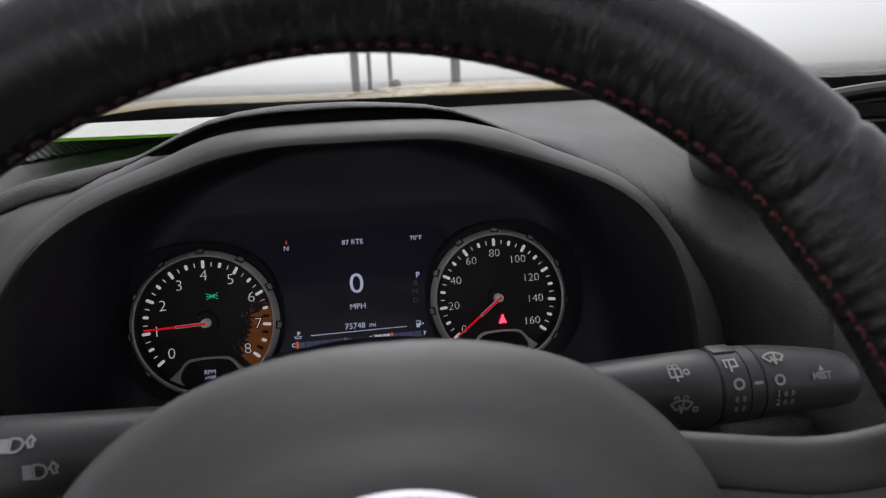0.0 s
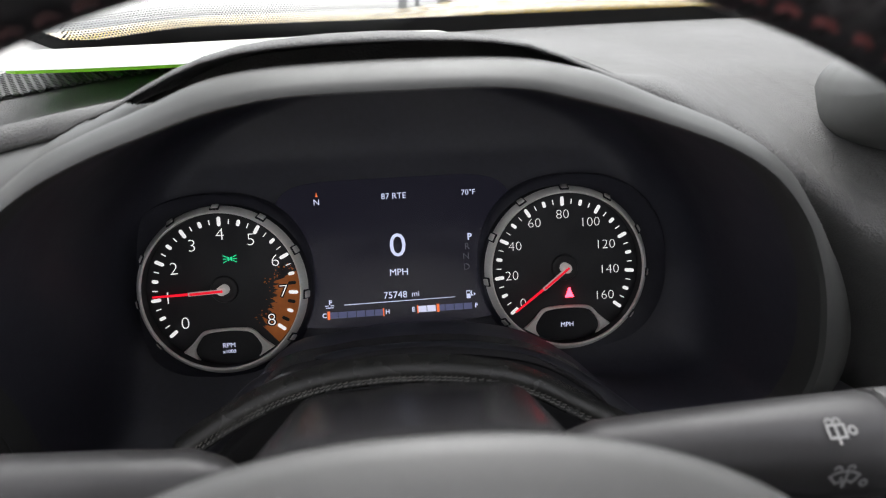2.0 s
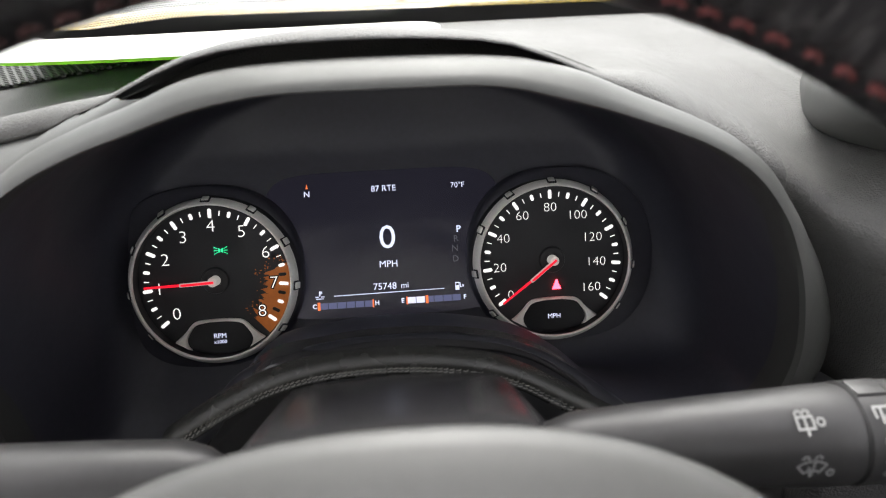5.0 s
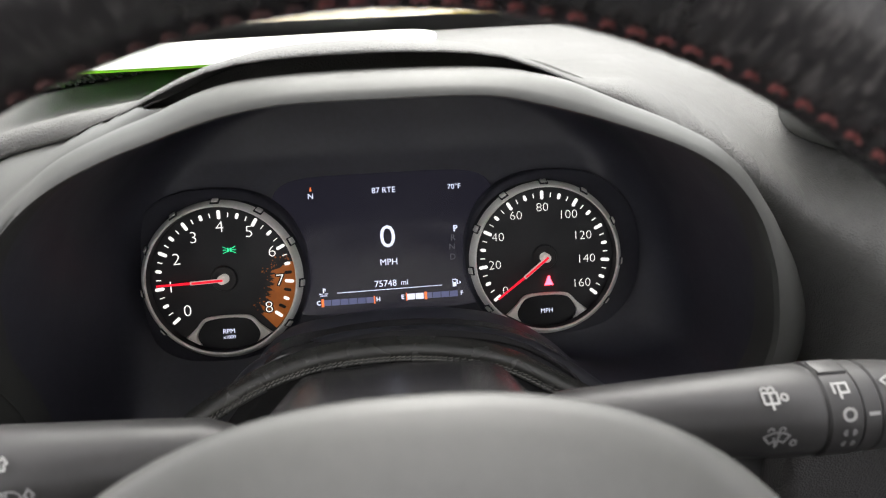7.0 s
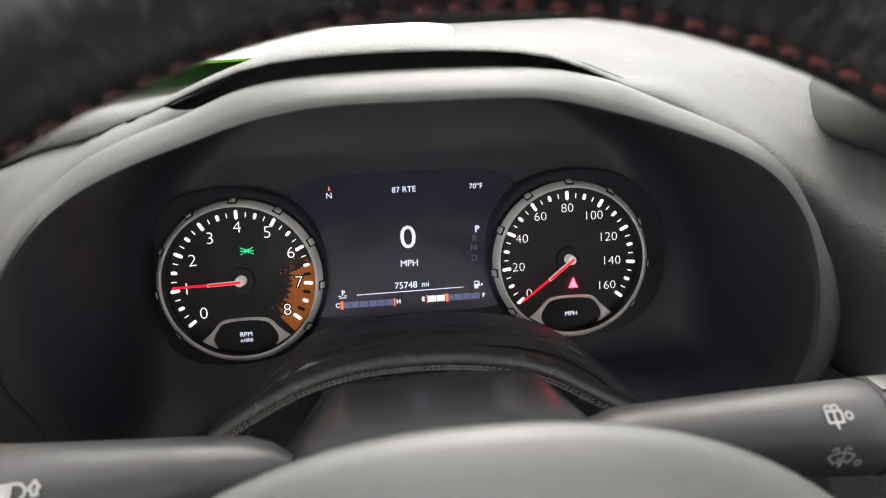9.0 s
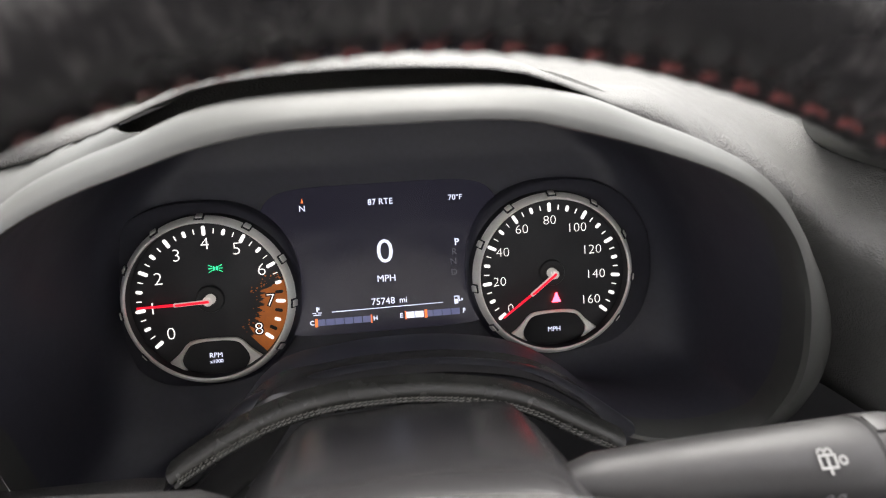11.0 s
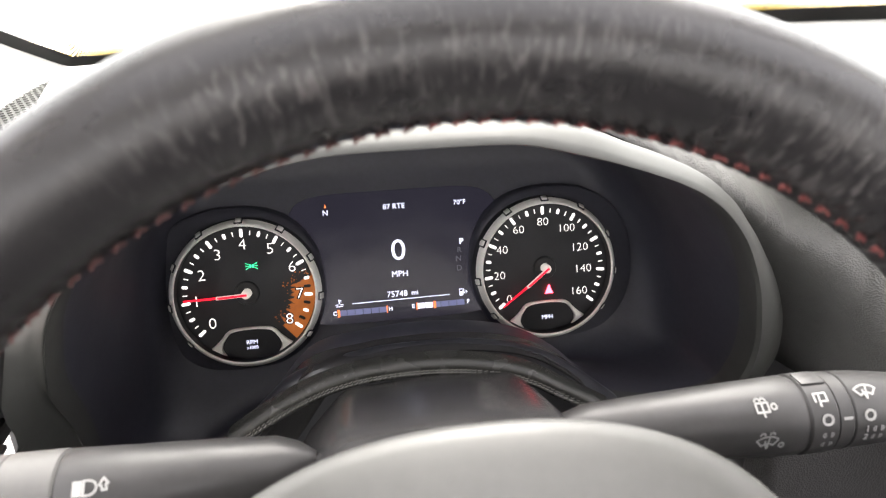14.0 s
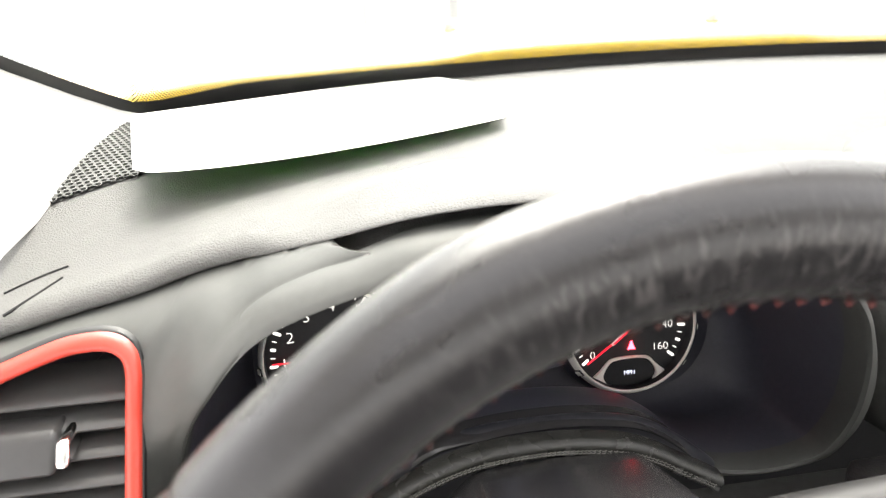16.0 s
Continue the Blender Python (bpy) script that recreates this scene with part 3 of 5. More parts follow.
def vent_outline(grow=0.0):
    """The side vent's rounded outline, larger by grow."""
    pts = spline(VENT, 6, True)
    n = len(pts)
    out = []
    for i, p in enumerate(pts):
        a, b = pts[i - 1], pts[(i + 1) % n]
        dx, dz = b[0] - a[0], b[1] - a[1]
        m = math.hypot(dx, dz) + 1e-9
        out.append((p[0] + grow * dz / m, p[1] - grow * dx / m))
    return out


VO = vent_outline()


def vent_gap(x, z):
    best, inside = 1e9, False
    n = len(VO)
    for i in range(n):
        (x0, z0), (x1, z1) = VO[i], VO[(i + 1) % n]
        best = min(best, math.hypot(x - x0, z - z0))
        if (z0 > z) != (z1 > z) and x < x0 + (z - z0) / (z1 - z0) * (x1 - x0):
            inside = not inside
    return -best if inside else best


fas = dash_part("side_panel", left_fascia(), M_TRIM, label="smooth grey panel round the side vent")
s2 = fas.modifiers.new("thickness", "SOLIDIFY")
s2.thickness, s2.offset = 0.0008, -1


def lower_dash():
    return box(-.36, .95, -.085, .02, .45, .84, .02, 3)


dash_part("lower_panel", lower_dash(), M_PAD)


for x0, x1 in ((.196, .2835), (.2845, .62)):
    dash_part("lower_cover", box(x0, x1, -.128, -.10, .50, .952, .007, 3), M_KNEE, label="grained black cover below the dash pad")



def knee_bolster():
    """The rounded panel below the stalks on the driver's side, ending in a dark gap by the column."""
    prof = [(-.100, .958), (-.125, .957), (-.145, .953), (-.160, .946), (-.172, .935), (-.180, .920), (-.184, .90), (-.184, .86), (-.180, .80), (-.170, .70), (-.150, .55)]
    rows = []
    for x in [-.37 + .012 * k for k in range(22)] + [-.1085, -.1072, -.1068]:
        inset = .006 * smooth((x + .1125) / .0057)
        rows.append([(x, y + inset, z - inset - .004 * smooth((-.2 - x) / .12)) for y, z in prof])
    return loft(rows, False)


bolster = dash_part("knee_bolster", knee_bolster(), M_PAD, label="grained grey panel below the steering column")
bolster.modifiers.new("thickness", "SOLIDIFY").thickness = .003

# black slivers laid on the end of the dash top, painting the shade in its creases
for a, b in (((-.258, -.0500), (-.2290, -.0400)), ((-.2440, -.0830), (-.2275, -.0530))):
    pts = []
    for k in range(9):
        f = k / 8
        x, y = a[0] + (b[0] - a[0]) * f, a[1] + (b[1] - a[1]) * f + .0015 * math.sin(f * math.pi)
        pts.append((x, y, pad_z(x, y) + .0002))
    dash_part("crease_shade", tube(pts, .0008, 6, squash=(1, .4)), M_FRITSHADE, pad)

# defroster grille along the windscreen's foot
def gr_y(x, t):
    y0, y1 = .047 + .55 * (x + .257), y_ws(x) - .02
    return y0 + (y1 - y0) * t


def grille():
    """A plate pierced by staggered six-sided holes, following the dash top."""
    bm = bmesh.new()
    p = .0052
    rad, hole = p / 3 ** .5, .0020

    def at(x, y, dz):
        return bm.verts.new((x, y, pad_z(x, y) + dz))

    for j in range(60):
        y = -.0 + j * p * .866
        for i in range(60):
            x = -.285 + (i + .5 * (j % 2)) * p
            if x > -.03 or not gr_y(x, 0) < y < gr_y(x, 1):
                continue
            turn = [(math.cos(math.pi / 6 + math.pi / 3 * k), math.sin(math.pi / 6 + math.pi / 3 * k)) for k in range(6)]
            o = [at(x + rad * c, y + rad * q, .0024) for c, q in turn]
            a = [at(x + hole * c, y + hole * q, .0024) for c, q in turn]
            b = [at(x + hole * .9 * c, y + hole * .9 * q, .0008) for c, q in turn]
            for k in range(6):
                n = (k + 1) % 6
                bm.faces.new((o[k], o[n], a[n], a[k]))
                bm.faces.new((a[k], a[n], b[n], b[k]))
    return bm


def grille_bed():
    rows = []
    for i in range(60):
        x = -.285 + i * .0043
        rows.append([(x, gr_y(x, k / 12), pad_z(x, gr_y(x, k / 12)) + .0009) for k in range(13)])
    return loft(rows, False)


gb = dash_part("defroster_grille", grille_bed(), M_FRITSHADE, label="black honeycomb defroster grille")
tagged(dash_part("lattice", grille(), M_TRIM, gb), kind="stuff")

# black strip that stands for shade in the seam between the side panel and the dash top
sx_ = [-.372 + .0075 * k for k in range(33)]
dash_part("seam_shade", loft([[(x, interp(x, EDGE_X, EDGE_Y) + .012, interp(x, EDGE_X, EDGE_Z) + dz) for x in sx_] for dz in (-.012, .005)], False), M_FRITSHADE, label="black strip painting the shade in the seam under the dash top")

# the dark hollow between the gauge hood and the dash top
hx = [MID - .115 + .23 * k / 40 for k in range(41)]
dash_part("gap_strip", loft([[(x, y, outer_z(x) - d) for x in hx] for y, d in ((-.128, .005), (-.120, .0075), (-.108, .006), (-.098, .001), (-.092, -.004))], False), M_PAD, label="dark hollow behind the gauge hood")

# the small light sensor on the dash
sx, sy = .352, .350
sens = dash_part("light_sensor", revolve([(.0001, -.006), (.004, -.0055), (.007, -.0035), (.009, 0), (.013, .0012), (.014, .003)], 24), M_LENS, label="small clear light-sensor dome")
sens.matrix_local = pose(sx, sy, pad_z(sx, sy) - .8 + .002, -90)

# ---- binnacle hood round the gauges ----
binnacle = thing("gauge_hood", pose(MID, -0.1, 1.0), "grey plastic hood with a rounded lip round the gauges", "gauge hood")


def grown(o, i, f, y):
    out = []
    for a, b in zip(o, i):
        x, z = a[0] + (b[0] - a[0]) * f, a[1] + (b[1] - a[1]) * f
        away = .013 * (1 - min(f, 1)) ** 1.3 * lip_fall(x, z)
        out.append((x - MID, lip_y(z) + lip_out(x, z) + y + away + .1, z - 1.0))
    return out


LIP = [grown(LO, LI, f, y) for f, y in ((.06, .024), (0, .017), (.03, .011), (.12, .0055), (.3, .001), (.55, -.004), (.8, -.0075), (.93, -.0082), (1.0, -.0065), (1.03, -.002), (1.02, .010))]
NL = len(LO)
CUT_R, CUT_L = 98, 71
part("lip", loft([[ring[(NL - CUT_L + k) % NL] for k in range(CUT_L + CUT_R + 1)] for ring in LIP], False), M_TRIM, binnacle, "rounded matt grey lip")
part("lower_lip", loft([[ring[k] for k in range(CUT_R, NL - CUT_L + 1)] for ring in LIP], False), M_SHROUD, binnacle, "smooth black lower edge over the column")

LEDGE = [(-.106, .952), (-.095, .961), (-.0785, .981), (-.062, .9965), (-.03, 1.0068), (0, 1.0088), (.03, 1.0066), (.0585, .9975), (.083, .979), (.100, .963), (.112, .951)]
part("ledge", tube([(x, lip_y(z) + .1000, z - 1.0052) for x, z in spline(LEDGE, 6)], .0062, 20), M_LEDGE, binnacle, "smooth black rounded ledge")
BACK_R = INNER_R[:14] + [(.182, .992), (.183, .970), (.180, .952), (.172, .940), (.145, .934), (.112, .932), (.085, .932), (.06, .932), (.03, .932), (0, .932)]
BACK_L = INNER_L[:11] + [(.169, .99), (.170, .962), (.168, .935), (.160, .918), (.135, .910), (.10, .918), (.06, .930), (.03, .932), (0, .932)]
LB = loop(BACK_R, BACK_L)


def back_y(x, z):
    """The inner wall behind the gauges: closer beside the display."""
    rise = z - 1.0 if z < 1.066 else .066 + .008 * smooth((z - 1.066) / .03)
    return .019 + rise * .40 - .19 * max(0, rise) * smooth((abs(x - MID) - .045) / .13)


def liner_back(g):
    """A smaller ring on the back wall."""
    out = []
    for x, _, z in liner_ring(1):
        px, pz = x * g, .03 + (z - .03) * g
        out.append((px, back_y(px + MID, pz + 1.0) + .1, pz))
    return out


def liner_ring(u):
    """A ring of the inner wall, u from the lip (0) to the rounded back (1)."""
    out = []
    drop = min(1, u / .75)
    drop = drop * drop * (3 - 2 * drop)
    f = 1 - .04 * u - .18 * max(0, (u - .42) / .58) ** 2
    t = math.sin(min(u / .97, 1) * math.pi / 2) ** .9 if u > 0 else 0
    for (x, z), (xb, zb) in zip(LI, LB):
        zc = 1.045
        bx, bz = x + (xb - x) * drop, z + (zb - z) * drop
        xx, zz = MID + (bx - MID) * f, zc + (bz - zc) * f
        y0, y1 = lip_y(z) + lip_out(x, z) + .008, back_y(xx, zz)
        out.append((xx - MID, y0 + (y1 - y0) * t + .1, zz - 1.0))
    return out


part("liner", loft([liner_ring(k / 24) for k in range(25)] + [liner_back(g) for g in (.92, .84, .76, .68, .60, .52, .44, .34, .2, .02)], True, False, True), M_LINER, binnacle, "black inner wall of the gauge hood")

# ---- instrument cluster ----
cluster = thing("instrument_cluster", pose(0, 0, 1.0, -13), "lit instrument cluster with two round gauges and a display", "instrument cluster")


def stadium(a, b, n=3.0, m=72, cx=0.0, cz=0.0):
    out = []
    for i in range(m):
        t = 2 * math.pi * i / m
        c, s = math.cos(t), math.sin(t)
        out.append((cx + a * math.copysign(abs(s) ** (2 / n), s), cz + b * math.copysign(abs(c) ** (2 / n), c)))
    return out


def outline_loft(levels):
    """Rings of stadium outlines: (a, b, n, cx, cz, y)."""
    return [[(x, y, z) for x, z in stadium(a, b, n, 96, cx, cz)] for a, b, n, cx, cz, y in levels]


for s, nm in ((-1, "gauge_surround"), (1, "gauge_surround")):
    cx = s * .0995
    part(nm, loft(outline_loft([(.0585, .056, 2.3, cx + s * .0085, 0, .034), (.058, .0555, 2.3, cx + s * .0085, 0, .012), (.0572, .0547, 2.3, cx + s * .0085, 0, .0098), (.0555, .053, 2.3, cx + s * .0075, 0, .0088), (.0486, .0486, 2, cx, 0, .0075)]), True, False, True), M_LINER, cluster)


def tick_mesh(length, width, material=M_WHITE):
    pts = []
    for k in range(9):
        a = math.pi * k / 8
        pts.append((width / 2 * math.cos(a), length / 2 - width / 2 + width / 2 * math.sin(a)))
    for k in range(9):
        a = math.pi + math.pi * k / 8
        pts.append((width / 2 * math.cos(a), -length / 2 + width / 2 + width / 2 * math.sin(a)))
    return mesh_of("tick", plate(pts, -.0003, .0003), material, False)


T_MAJOR, T_MID, T_MINOR = tick_mesh(.0056, .0020), tick_mesh(.0037, .0019), tick_mesh(.003, .0005)
T_BORDER, T_BROWN = tick_mesh(.0046, .0019, M_GLOSSBLACK), tick_mesh(.0034, .0008, M_REDLINE)


def clip_mesh():
    return mesh_of("clip", box(-.0020, .0020, -.0014, .0014, -.0024, .0024, .0006, 2), M_SATIN)


CLIP = clip_mesh()
SEAT = mesh_of("clip_seat", box(-.0027, .0027, -.0010, .0010, -.0030, .0030, .0005, 2), M_DIAL)


def gauge(name, cx, numerals, size, value, label, words):
    face = part(name, revolve([(.0001, .0012), (.020, .0012), (.0446, .0012), (.0446, .006)], 96, cx, 0), M_DIAL, cluster, label)
    face.location.y = -.0020
    part("bezel_wall", revolve([(.0443, .0012), (.0442, -.0030), (.0441, -.0066)], 128, cx, 0), M_DIAL, face, "black inner wall of the ring")
    part("bezel", revolve([(.0442, -.0064), (.0442, -.0074), (.0445, -.0079), (.0450, -.0080), (.0457, -.0075), (.0470, -.0056), (.0479, -.0036), (.0484, -.0022)], 128, cx, 0), M_SATIN, face, "satin silver ring with small clips")
    part("bezel_skirt", revolve([(.0484, -.0023), (.0487, .0005), (.0487, .014)], 128, cx, 0), M_DIAL, face, "black side of the ring")
    for k in range(9):
        a = radians((k - 4) * 32)
        spot = Matrix.Translation((cx, -.0042, 0)) @ Matrix.Rotation(a, 4, "Y") @ Matrix.Translation((0, 0, .0472)) @ Matrix.Rotation(radians(25), 4, "X")
        seat = Matrix.Rotation(radians(90), 4, "X")
        part("clip_seat", SEAT, None, face, m=spot @ seat)
        part("clip", CLIP, None, face, m=spot @ Matrix.Translation((0, 0, .0002)) @ seat)
    for k in range(33):
        a = radians(-128 + 8 * k)
        me = T_MAJOR if k % 4 == 0 else T_MID if k % 4 == 2 else T_MINOR
        if cx < 0 and k in (27, 29, 31):
            part("tick_border", T_BORDER, None, face, m=Matrix.Translation((cx, .0006, 0)) @ Matrix.Rotation(a, 4, "Y") @ Matrix.Translation((0, 0, .0388)))
            me = T_BROWN
        part("tick", me, None, face, m=Matrix.Translation((cx, .0008, 0)) @ Matrix.Rotation(a, 4, "Y") @ Matrix.Translation((0, 0, .0393)))
    for k, (word, r) in enumerate(numerals):
        a = radians((k - 4) * 32)
        at = Matrix.Translation((cx + r * math.sin(a), .0008, r * math.cos(a))) @ Matrix.Diagonal((1.07, 1, 1, 1))
        part("numeral", text_mesh(word, size, M_WHITE, bold=-.0002), None, face, m=at)
        if cx < 0 and k > 6:
            part("numeral_border", text_mesh(word, size, M_GLOSSBLACK, bold=.0005), None, face, m=Matrix.Translation((0, .00012, 0)) @ at)
    # small window at the foot, in a silver arch
    up = [(-.0262, -.0350), (-.0228, -.0324), (-.0192, -.0291), (-.0162, -.0256), (-.0128, -.0235), (-.007, -.0228), (0, -.0226)]
    low = [(-.0168, -.0404), (-.0187, -.0370), (-.0187, -.0336), (-.0166, -.0296), (-.0132, -.0259), (-.0072, -.0245), (0, -.0242)]
    up, low = [spline(q + [(-x, z) for x, z in q[-2::-1]], 4) for q in (up, low)]
    bm = loft([[(cx + p[0], .0008, p[1]) for p in up], [(cx + p[0] * .92 + q[0] * .08, -.0010, p[1] * .92 + q[1] * .08) for p, q in zip(up, low)],
               [(cx + p[0] * .2 + q[0] * .8, -.0016, p[1] * .2 + q[1] * .8) for p, q in zip(up, low)], [(cx + q[0], -.0006, q[1]) for q in low], [(cx + q[0], .0008, q[1]) for q in low]], False)
    part("window_trim", bm, M_SATIN, face, "silver arch")
    part("window", plate([(cx + x, z) for x, z in stadium(.0190, .0098, 2.8, 48, 0, -.0335)], .0002, .0009), M_GLOSSBLACK, face, smooth=False)
    for word, sz, z in words:
        part("lettering", text_mesh(word, sz, M_TEXT), None, face, m=Matrix.Translation((cx, -.0003, z)))
    a = radians((value - 4) * 32)
    turn = Matrix.Translation((cx, -.0080, 0)) @ Matrix.Rotation(a, 4, "Y")
    nb = loft([[(-.0007, 0, -.001), (0, -.0006, -.001), (.0007, 0, -.001), (0, .0004, -.001)], [(-.0007, 0, .016), (0, -.0006, .016), (.0007, 0, .016), (0, .0004, .016)],
               [(-.0008, .002, .019), (0, .0012, .019), (.0008, .002, .019), (0, .0026, .019)], [(-.0006, .0045, .0395), (0, .004, .0395), (.0006, .0045, .0395), (0, .0049, .0395)]], True, True, True)
    part("needle", nb, M_NEEDLE, face, "lit red needle", m=turn)
    part("needle_arm", box(-.0011, .0011, .0006, .0022, 0, .0185, .0004, 2), M_CAP, face, "pale grey inner half of the needle", m=turn)
    part("needle_cap", revolve([(.0001, -.0074), (.0016, -.0074), (.0019, -.0070), (.0025, -.0069), (.0028, -.0062), (.0030, .0008)], 40, cx, 0), M_CAP, face, "pale round cap")
    part("needle_well", revolve([(.0045, .0006), (.0062, -.0006), (.0074, -.0006), (.008, .0008)], 48, cx, 0), M_DIAL, face)
    return face


M_CAP = mat("needle_cap_grey", (0.62, 0.61, 0.58), 0.4, emit=((0.8, 0.76, 0.7), 0.06), spots=0.05, spot_scale=200)
tach = gauge("tachometer", -.0995, [(str(k), r) for k, r in enumerate((.0303, .0326, .0306, .0306, .0316, .0325, .0334, .0336, .0322))], .0102, 1.12, "black rev counter, needle at idle, brown red-line patch",
             [("RPM", .0040, -.0328), ("x1000", .0030, -.0364)])
speedo = gauge("speedometer", .0995, [("0", .0326), ("20", .0318), ("40", .0322), ("60", .0320), ("80", .0314), ("100", .0306), ("120", .0278), ("140", .0270), ("160", .0296)], .0078, 0, "black speedometer, needle at zero",
               [("MPH", .0040, -.0343)])
CXL, CXR = -.0995, .0995


def redline():
    """A splashed brown patch between the last numbers."""
    rng = random.Random(4)
    bm = bmesh.new()
    n = 110
    outer, inner = [], []
    for i in range(n + 1):
        a = radians(79 + (139 - 79) * i / n)
        edge = min(i, n - i) / 14
        ri = .0335 - .0045 * min(1, edge) + rng.uniform(-.0016, .0012) + .0012 * math.sin(i * .5)
        if i < 10:
            ri += .006 * (1 - i / 10)
        outer.append((CXL + .0437 * math.sin(a), .0009, .0437 * math.cos(a)))
        inner.append((CXL + ri * math.sin(a), .0009, ri * math.cos(a)))
    loft([outer, inner], False, bm=bm)
    for _ in range(60):
        a, r, s = radians(rng.uniform(72, 140)), rng.uniform(.023, .031), rng.uniform(.0001, .0005)
        if rng.random() < .4:
            a, r = radians(rng.uniform(70, 80)), rng.uniform(.031, .043)
        c = (CXL + r * math.sin(a), r * math.cos(a))
        vs = [bm.verts.new((c[0] + s * rng.uniform(.6, 1.6) * math.cos(k * 1.05), .0009, c[1] + s * rng.uniform(.6, 1.6) * math.sin(k * 1.05))) for k in range(6)]
        bm.faces.new(vs)
    return bm


part("redline_patch", redline(), M_REDLINE, tach, "splashed brown patch", smooth=False)


def side_lamp():
    """Two small lamps back to back, each with three spreading rays."""
    bm = bmesh.new()
    cx, cz = CXL + .0046, .0175
    for s in (-1, 1):
        bow = [(.0002, -.0008), (.0010, -.0013), (.0014, -.0012), (.0014, .0012), (.0010, .0013), (.0002, .0008)]
        bm.faces.new([bm.verts.new((cx + s * x, .0004, cz + z)) for x, z in bow][::s])
        for k in (-1, 0, 1):
            a = (.0017, k * .0010)
            b = (.0039, k * .0021)
            q = [(a[0], a[1] - .00022), (b[0], b[1] - .00026), (b[0], b[1] + .00026), (a[0], a[1] + .00022)]
            bm.faces.new([bm.verts.new((cx + s * x, .0004, cz + z)) for x, z in q][::s])
    return bm


part("warning_light", side_lamp(), M_GREENLAMP, tach, "green side-light symbol", smooth=False)


def belt_lamp():
    c = (CXR + .0022, -.0150)
    bm = plate([(c[0] + x, c[1] + z) for x, z in ((-.0028, -.0030), (-.0019, -.0012), (-.0010, .0010), (-.0006, .0024), (.0006, .0030), (.0010, .0010), (.0019, -.0012), (.0028, -.0030))], .0002, .0006)
    return bm


part("warning_light", belt_lamp(), M_REDLAMP, speedo, "red warning symbol", smooth=False)

# the display
TD = pose(0, .008, .982, -23)
TL = pose(0, 0, 1.0, -13).inverted() @ TD
disp_bm = plate(stadium(.073, .045, 6.0, 96, 0, .031), .0006, .03)
bmesh.ops.transform(disp_bm, matrix=TL, verts=disp_bm.verts)
display = part("display", disp_bm, M_SCREEN, cluster, "dark colour display showing zero speed", smooth=False)


def on_display(name, me, x, z, label=""):
    return part(name, me, None, display, label, m=TL @ Matrix.Translation((x, 0, z)))


def disp_shape(name, pts, material, y=.0001):
    return part(name, plate(pts, y - .0002, y + .0003), material, display, smooth=False, m=TL)


on_display("lettering", text_mesh("N", .0052, M_TEXT), -.0465, .0630)
disp_shape("pointer", [(-.0470, .0665), (-.0463, .0695), (-.0456, .0665)], M_ORANGE)
on_display("lettering", text_mesh("87 RTE", .0052, M_TEXT), .0007, .0643)
on_display("lettering", text_mesh("70\u00b0F", .0048, M_TEXT), .0468, .0640)
zero = text_mesh("0", .0205, M_TEXT, bold=.0)
zero.transform(Matrix.Diagonal((1.08, 1, 1, 1)))
on_display("numeral", zero, .0014, .0333)
on_display("lettering", text_mesh("MPH", .0058, M_TEXT), .0012, .0173)
on_display("lettering", text_mesh("P", .0058, M_TEXT, bold=.0001), .0457, .0364)
for word, x, z in (("R", .0438, .0305), ("N", .0428, .0246), ("D", .0428, .0180)):
    on_display("lettering", text_mesh(word, .0055, M_DIM), x, z)
on_display("lettering", text_mesh("75748", .0058, M_TEXT), -.0018, .0036)
on_display("lettering", text_mesh("mi", .0050, M_TEXT), .0104, .0036)
disp_shape("rule", [(-.033, -.0006), (.0345, .0000), (.0345, .0004), (-.033, -.0001)], M_TEXT)
for x0, x1, fill, l, r, z in ((-.0425, -.0095, 0, "C", "H", -.0062), (.0112, .0446, .36, "E", "F", -.0058)):
    on_display("lettering", text_mesh(l, .0038, M_TEXT, bold=.0001), x0 - .0026, z)
    on_display("lettering", text_mesh(r, .0038, M_TEXT, bold=.0001), x1 + .0024, z)
    n = 6
    for k in range(n):
        a, b = x0 + (x1 - x0) * k / n + .0002, x0 + (x1 - x0) * (k + 1) / n - .0002
        lit = fill and k < 2
        disp_shape("gauge_segment", [(a, z - .0019), (b, z - .0019), (b, z + .0019), (a, z + .0019)], M_BARFILL if lit else M_BAR)
    for x in ((x0, x1) if not fill else (x0, x0 + (x1 - x0) * .37)):
        w = .0004 if x in (x1,) or (fill and x == x0) else .0008
        disp_shape("marker", [(x - w, z - .0025), (x + w, z - .0025), (x + w, z + .0025), (x - w, z + .0025)], M_ORANGE, -.0003)
# thermometer and pump symbols
for x0, x1, z0, z1 in ((-.0421, -.0414, .0002, .0032), (-.0414, -.0402, .0024, .0029), (-.0414, -.0402, .0014, .0019), (-.0446, -.0424, -.0006, -.0001), (-.0411, -.0390, -.0006, -.0001), (-.0440, -.0395, -.0018, -.0013),
                       (.0415, .0439, -.0012, .0036), (.0442, .0448, .0002, .0034), (.0448, .0454, .0004, .0010)):
    disp_shape("symbol", [(x0, z0), (x1, z0), (x1, z1), (x0, z1)], M_TEXT)
disp_shape("symbol", [(.0418, .0016), (.0436, .0016), (.0436, .0030), (.0418, .0030)], M_SCREEN, -.0003)
disp_shape("pointer", [(.0460, .0002), (.0460, .0022), (.0471, .0012)], M_TEXT)

# ---- steering column ----
column = thing("steering_column", pose(0, -.15, .95), "black plastic steering column cover below the gauges", "steering column")
COL = pose(0, -.15, .95).inverted()


